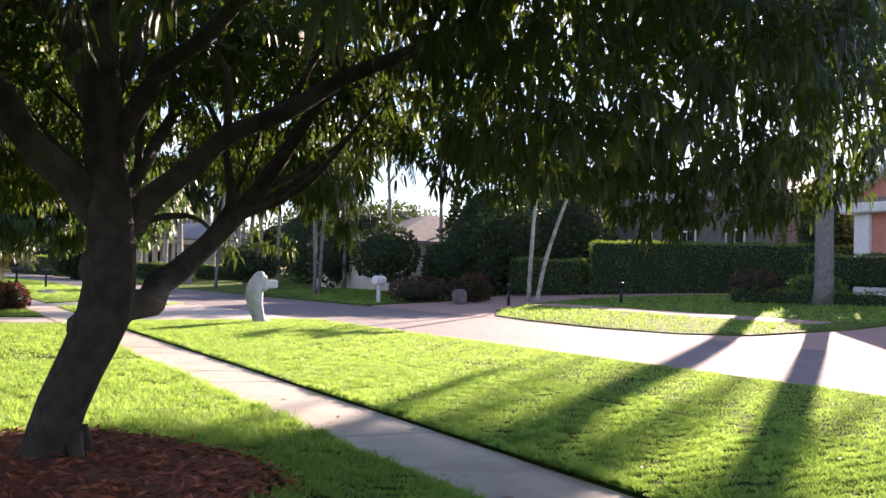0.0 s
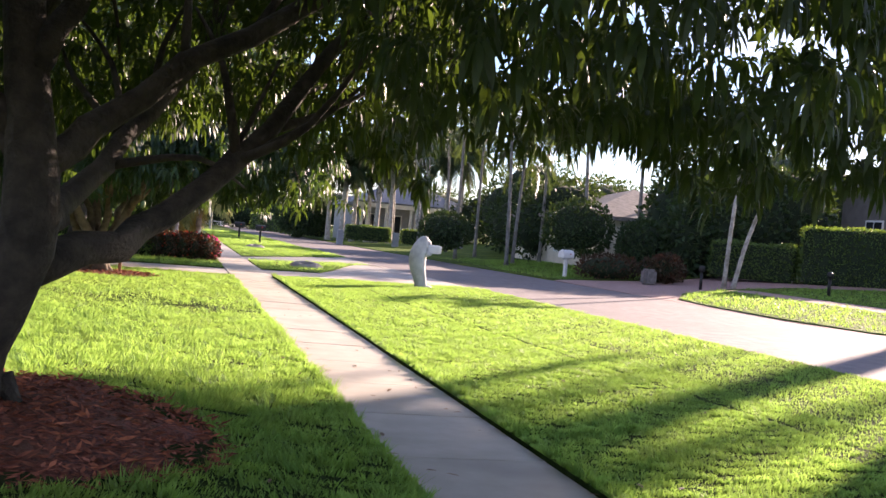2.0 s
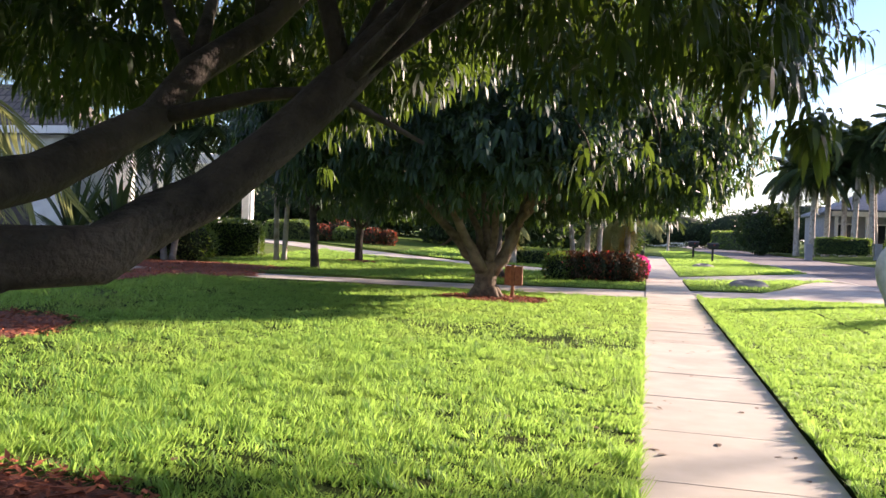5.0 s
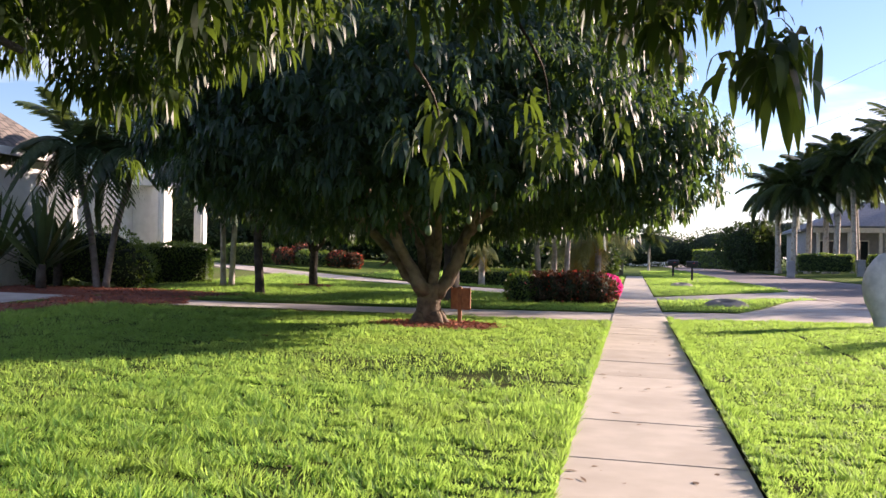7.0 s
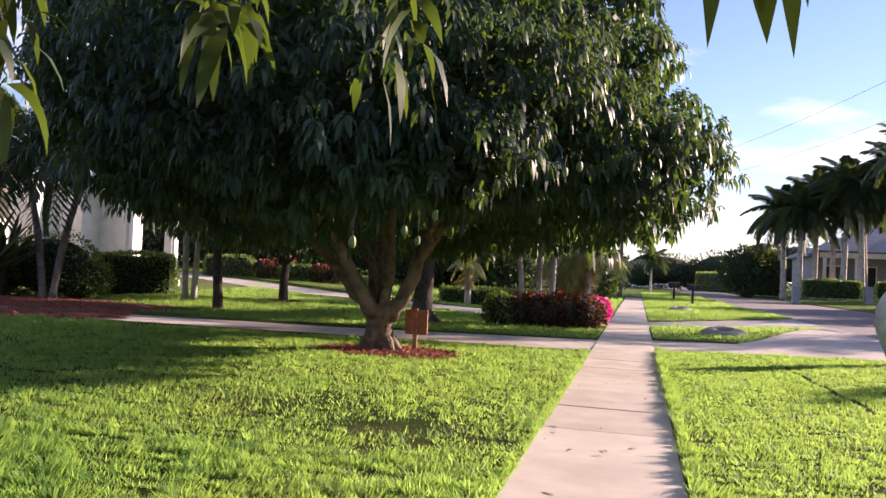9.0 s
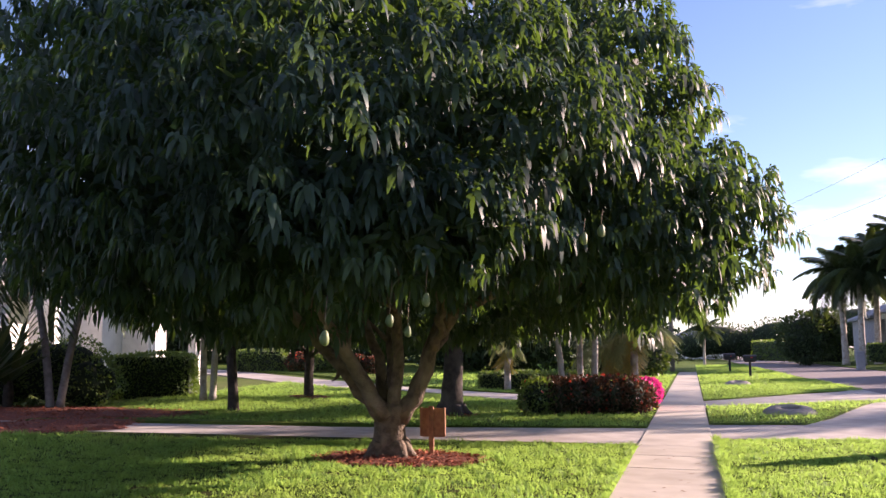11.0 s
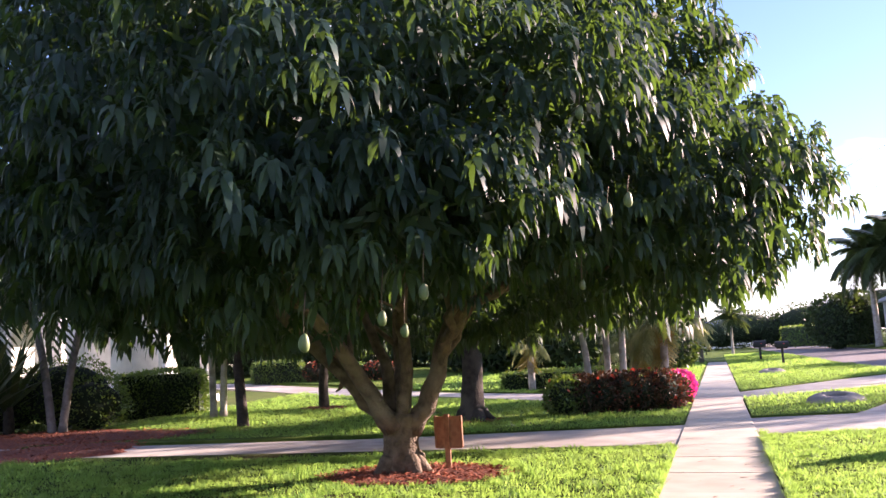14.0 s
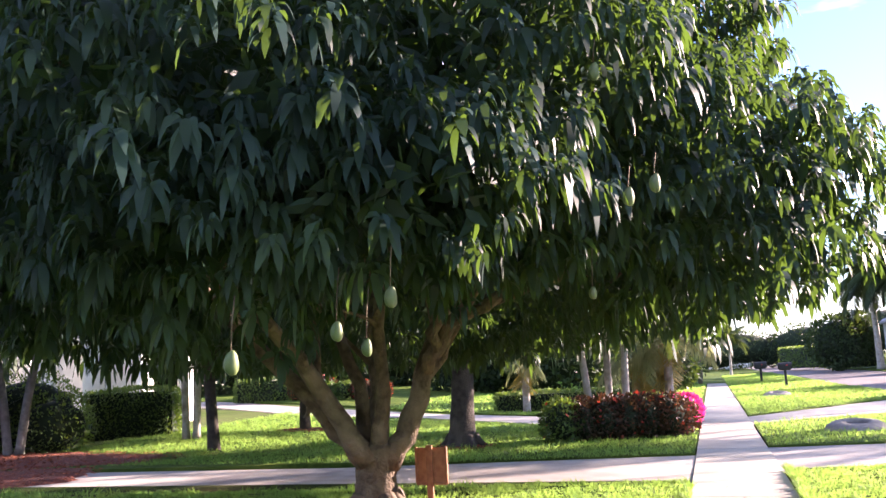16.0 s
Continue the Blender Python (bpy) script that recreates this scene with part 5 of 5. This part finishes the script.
def spiky_plant(x, y, s, n, seed):
    """Stiff sword leaves round a stubby scarred stem."""
    ra = np.random.default_rng(seed)
    z = gz(x, y)
    top = thing("spiky_plant", (x, y, z), "dark spiky rosette plant with stiff upright leaves", "plant", "spiky plants")
    tube("stem", [(x, y, z - 0.05), (x, y, z + 0.3), (x, y, z + 0.75)], [0.13, 0.14, 0.11], M_BARKDARK, top, 10, 0.12, seed)
    a = ra.uniform(0, 6.28, n)
    e = ra.uniform(0.35, 1.45, n)
    way = np.stack([np.cos(a) * np.cos(e), np.sin(a) * np.cos(e), np.sin(e)], 1)
    base = np.array([x, y, z + 0.45]) + way * 0.12 + np.stack([0 * a, 0 * a, ra.uniform(0, 0.35, n)], 1)
    normal = unit(np.cross(way, np.stack([-np.sin(a), np.cos(a), 0 * a], 1)))
    me = leaf_mesh("leaf_rosette", base, way, normal, s * ra.uniform(0.7, 1.1, n), np.full(n, 0.17), ra.uniform(0.0, 0.10, n))
    put("leaf_rosette", me, M_FROND, top)


spiky_plant(-17.7, 29.3, 2.4, 44, 1)
spiky_plant(-16.3, 29.6, 2.3, 40, 2)
spiky_plant(-17.0, 31.4, 1.9, 36, 3)

stone = thing("stone", (18.6, 36.4, gz(18.6, 36.4)), "squat grey stone marker in the shaded bed", "stone")
put("block", box_mesh("block", 0.62, 0.5, 0.72, 0.10, pose(18.6, 36.2, gz(18.6, 36.2) - 0.05), 2), M_STONE, stone)


# ---- mulch rings ----
def mulch_ring(x, y, rx, ry, chips, seed, label):
    ra = np.random.default_rng(seed)
    n, rings = 40, 6
    v, f = [(x, y, gz(x, y) + 0.07)], []
    wob = 1 + 0.07 * np.sin(np.arange(n) * 0.9 + seed) + 0.05 * np.sin(np.arange(n) * 2.1)
    for k in range(1, rings + 1):
        q = k / rings
        for j in range(n):
            a = 2 * math.pi * j / n
            px, py = x + rx * q * wob[j] * math.cos(a), y + ry * q * wob[j] * math.sin(a)
            v.append((px, py, gz(px, py) + 0.035 + 0.03 * (1 - q**2) - (0.10 if k == rings else 0) + ra.normal(0, 0.006)))
    for j in range(n):
        f.append((0, 1 + j, 1 + (j + 1) % n))
    for k in range(rings - 1):
        for j in range(n):
            a, b = 1 + k * n + j, 1 + k * n + (j + 1) % n
            f.append((a, a + n, b + n, b))
    top = put("mulch_bed", mesh_of("mulch_bed", v, f), M_MULCH, smooth=True)
    tagged(top, label, "mulch bed", kind="stuff")
    r = np.sqrt(ra.random(chips)) * 1.02
    a = ra.uniform(0, 6.283, chips)
    px, py = x + rx * r * np.cos(a), y + ry * r * np.sin(a)
    base = np.stack([px, py, g(px, py) + 0.045 + 0.03 * (1 - r**2)], 1)
    b = ra.uniform(0, 6.283, chips)
    way = unit(np.stack([np.cos(b), np.sin(b), ra.normal(0, 0.25, chips)], 1))
    me = card_mesh("chips", base, way, unit(np.array([0, 0, 1.0]) + 0.5 * ra.standard_normal((chips, 3))), ra.uniform(0.05, 0.13, chips), ra.uniform(0.012, 0.03, chips))
    tagged(put("chips", me, M_CHIP, top), kind="stuff")


mulch_ring(-2.9, 6.2, 1.75, 1.6, 5000, 1, "dark red wood mulch round the shade tree")
mulch_ring(-3.15, 23.15, 1.3, 1.0, 2200, 2, "red wood mulch ring round the mango tree")
mulch_ring(-8.7, 13.2, 1.9, 2.3, 3500, 3, "sunlit orange-red wood mulch bed")
mulch_ring(-10.9, 37.6, 0.8, 0.7, 500, 4, "red mulch ring round a small tree")
mulch_ring(-14.6, 30.2, 4.2, 2.0, 2500, 5, "red mulch bed in front of the house palms")
mulch_ring(-12.0, 26.7, 1.75, 2.2, 1400, 8, "dark red mulch bed between lawn and paved court")
mulch_ring(-12.25, 21.7, 0.85, 4.4, 1500, 9, "narrow mulch strip edging the paved court")
mulch_ring(-4.7, 31.9, 0.7, 0.6, 300, 7, "red mulch round the tall tree")


# ---- fruit, fallen leaves ----
def mango_fruit(x, y, z, s=1.0, stem=0.32):
    top = thing("mango_fruit", (x, y, z), "pale green unripe mango hanging on a long stem", "fruit", "hanging mangoes")
    bm = bmesh.new()
    bmesh.ops.create_uvsphere(bm, u_segments=14, v_segments=10, radius=1.0)
    for q in bm.verts:
        k = 1 - 0.18 * q.co.z
        q.co = Vector((q.co.x * 0.040 * k * s + 0.008 * q.co.z**2, q.co.y * 0.038 * k * s, q.co.z * 0.066 * s))
    bm.transform(pose(x, y, z, 8, 6, 0))
    put("skin", bm_mesh("skin", bm), M_FRUIT, top, smooth=True)
    tube("stem", [(x, y, z + 0.06 * s), (x + 0.01, y, z + 0.06 + stem * 0.5), (x + 0.02, y + 0.02, z + 0.06 + stem)], [0.004, 0.004, 0.004], M_BARK, top, 5)


for q in [(-1.38, 18.4, 2.06, 1.0), (-1.73, 18.4, 1.88, 0.95), (-2.2, 17.98, 1.72, 1.1), (-1.62, 18.6, 1.78, 0.85), (-0.02, 19.2, 2.66, 0.95, 0.14), (0.15, 19.2, 2.73, 0.95, 0.14), (-0.16, 19.0, 3.45, 0.9, 0.16), (-0.41, 20.2, 2.14, 0.75), (1.4, 21.8, 2.5, 0.9)]:
    mango_fruit(*q)


# ---- grass ----
def lawn_mask(x, y):
    """Where grass grows: off the paving and out of the mulch."""
    ok = (x < -0.03) | (x > 1.28)
    near = np.interp(y, ROAD_Y, ROAD_NEAR)
    ok &= x < near - 0.02
    d1a = np.interp(x, [-40, -13, -6, 0, 1.25, 8], [24.0, 24.9, 25.3, 26.25, 27.5, 27.5])
    d1b = np.interp(x, [-40, -13, -6, 0, 1.25, 3.4, 5.6, 7.7], [28.4, 28.0, 28.5, 29.9, 31.3, 31.3, 38.4, 41.0])
    ok &= ~((y > d1a - 0.03) & (y < d1b + 0.03))
    ok &= ~((x < -13.0) & (y > 20.2) & (y < 28.2))
    d2a = np.interp(x, [-20, -13, -7, -3, 0, 1.25, 6.4, 8], [48.6, 43.4, 40.2, 38.2, 37.6, 37.4, 40.4, 38.0])
    d2b = np.interp(x, [-20, -13, -7, -3, 0, 1.25, 5.2, 8], [53.0, 47.6, 44.4, 42.4, 41.4, 40.9, 45.8, 48.5])
    ok &= ~((y > d2a) & (y < d2b))
    for mx, my, rx, ry in ((-2.9, 6.2, 1.7, 1.55), (-3.15, 23.15, 1.2, 0.9), (-8.7, 13.2, 1.8, 2.2), (-10.9, 37.6, 0.7, 0.6), (-14.6, 30.2, 4.1, 1.9), (-12.0, 26.7, 1.65, 2.1), (-12.25, 21.7, 0.8, 4.3)):
        ok &= ((x - mx) / rx) ** 2 + ((y - my) / ry) ** 2 > 1
    return ok


def far_mask(x, y):
    island = (y > 17.2) & (y < 33.6) & (x > np.interp(y, [17, 19, 22, 26, 28.6, 31, 33.2], [17.5, 15.6, 15.2, 15.3, 15.7, 17.3, 20.6])) & (x < np.interp(y, [17, 20, 24, 28, 31.5, 34], [27, 31.5, 32.5, 31.5, 28.5, 24.8]))
    island &= (x < 20.15) | (x > 21.45)
    lawn_b = (y > 38.8) & (y < 58) & (x > np.interp(y, ROAD_Y, ROAD_FAR) + 0.3) & (x < np.interp(y, [38, 42, 46, 52, 58], [20, 25, 28.5, 32, 34]))
    return island | lawn_b


def grass(x0, x1, y0, y1, density, height, width, seed, mask=lawn_mask):
    ra = np.random.default_rng(seed)
    n = int((x1 - x0) * (y1 - y0) * density)
    x, y = ra.uniform(x0, x1, n), ra.uniform(y0, y1, n)
    keep = mask(x, y)
    worn = np.sin(x * 1.7 + 0.8 * np.sin(y * 1.3)) * np.sin(y * 1.1 + 1.3 * np.sin(x * 0.7)) + 0.35 * np.sin(x * 5.1 + y * 3.7)
    bare = np.exp(-((x + 2.2 + 0.5 * np.sin(y * 3)) ** 2 / 2.6 + (y - 17.2 + 0.3 * np.sin(x * 4)) ** 2 / 0.7)) + 0.8 * np.exp(-((x + 0.9) ** 2 / 0.8 + (y - 16.2) ** 2 / 0.25))
    cut = np.interp(y, [6, 11, 15, 20, 26], [4.5, 4.1, 3.8, 3.5, 3.3]) + 0.03 * np.sin(y * 4.1)
    keep &= ~((np.abs(x - cut) < 0.045) & (y < 25))
    thin = np.where((x > cut) & (y < 26), 0.8, 1.0)
    keep &= ra.random(n) < np.where(worn > 0.75, 0.5, 1.0) * np.clip(1 - 0.85 * bare, 0, 1) * thin
    x, y = x[keep], y[keep]
    n = len(x)
    tuft = np.modf(np.sin(np.floor(x / 0.13 + 0.4 * np.sin(y * 9)) * 12.99 + np.floor(y / 0.11) * 78.23) * 43758.5)[0]
    tuft2 = np.modf(np.sin(np.floor(x / 0.31) * 39.3 + np.floor(y / 0.27) * 11.1) * 24634.6)[0]
    a = tuft * 9.0 + ra.normal(0, 0.8, n)
    lean = ra.uniform(0.3, 1.3, n)
    h = height * ra.uniform(0.5, 1.3, n) * (1 + 0.75 * tuft + 0.45 * tuft2) * (1 + 0.25 * np.sin(x * 3.1 + 2 * np.sin(y * 2.3)) * np.sin(y * 3.7 + x))
    z = g(x, y) + np.where((x > 1.2) & (x < 9) & (y < 27.7), 0.034, 0.012)
    b = a + ra.uniform(0.6, 2.4, n)
    w = width * ra.uniform(0.7, 1.3, n)
    p = np.stack([x, y, z], 1)
    side = np.stack([np.cos(b), np.sin(b), 0 * b], 1) * w[:, None] * 0.5
    tip = p + np.stack([np.cos(a) * lean * h, np.sin(a) * lean * h, h], 1)
    v = np.stack([p - side, p + side, tip], 1).reshape(-1, 3)
    me = fast_mesh("grass", v, np.arange(3 * n), 3 * np.arange(n), np.full(n, 3), smooth=False)
    tagged(put("grass", me, M_BLADE), "short green blades of lawn grass", "grass", "lawn grass", "stuff")


grass(-4.5, 0, 4.0, 15.0, 4200, 0.05, 0.0145, 1)
grass(-10.0, -4.5, 4.0, 15.0, 1600, 0.045, 0.017, 2)
grass(-8.0, 0, 15.0, 26.6, 2000, 0.043, 0.0155, 3)
grass(-15.0, -8.0, 15.0, 26.6, 800, 0.06, 0.018, 4)
grass(1.25, 5.0, 3.0, 15.0, 4400, 0.032, 0.0115, 5)
grass(5.0, 8.5, 3.0, 27.4, 1500, 0.034, 0.014, 6)
grass(1.25, 5.0, 15.0, 27.6, 2300, 0.034, 0.0125, 7)
grass(-15.0, 0, 29.0, 45.0, 420, 0.06, 0.02, 8)
grass(1.25, 7.5, 31.0, 60.0, 350, 0.06, 0.022, 9)
grass(-9.0, 0, -2.0, 6.0, 1000, 0.05, 0.014, 10)
grass(15.0, 34.0, 17.0, 58.0, 110, 0.07, 0.045, 11, far_mask)
grass(-24.0, -10.0, 4.0, 26.0, 350, 0.06, 0.024, 12)
grass(1.25, 6.5, 60.0, 110.0, 100, 0.07, 0.045, 13)
grass(-12.0, -0.1, 45.0, 80.0, 90, 0.07, 0.05, 14)


def edge_mask(x, y):
    return lawn_mask(np.where(x < 0.6, x - 0.06, x + 0.07), y)


grass(-0.06, 0.03, 2.0, 25.6, 6000, 0.05, 0.011, 15, edge_mask)
grass(1.255, 1.36, 2.0, 27.4, 9000, 0.055, 0.011, 16, edge_mask)


def fallen_leaves():
    ra = np.random.default_rng(77)
    n = 170
    x = np.r_[ra.uniform(0.0, 1.3, 70), ra.uniform(-4, 4, 100)]
    y = np.r_[ra.uniform(3, 26, 70), ra.uniform(4, 22, 100)]
    off = (x < -0.03) | (x > 1.28)
    z = g(x, y) + np.where(off, 0.05, 0.006)
    a = ra.uniform(0, 6.283, n)
    way = unit(np.stack([np.cos(a), np.sin(a), ra.normal(0, 0.12, n)], 1))
    me = leaf_mesh("fallen_leaves", np.stack([x, y, z], 1), way, np.tile([0.0, 0, 1.0], (n, 1)), ra.uniform(0.05, 0.15, n), ra.uniform(0.02, 0.04, n), np.full(n, 0.02))
    tagged(put("fallen_leaves", me, M_DRYLEAF), "scattered dry brown fallen leaves", "leaves", kind="stuff")


fallen_leaves()

# ---- sidewalk slabs ----
slab_mesh = box_mesh("slab", 1.238, 1.514, 0.06, 0.008)
slab_mesh.materials.append(M_WALK)
for k in range(59):
    y = -9.48 + 1.524 * k
    ob = new("slab", slab_mesh)
    ob.parent = sidewalk
    tip = 0.15 * math.sin(k * 2.3)
    ob.matrix_basis = pose(0.625, y, -0.066 + 0.003 * math.sin(k * 1.7), tip, 1.146, 0)
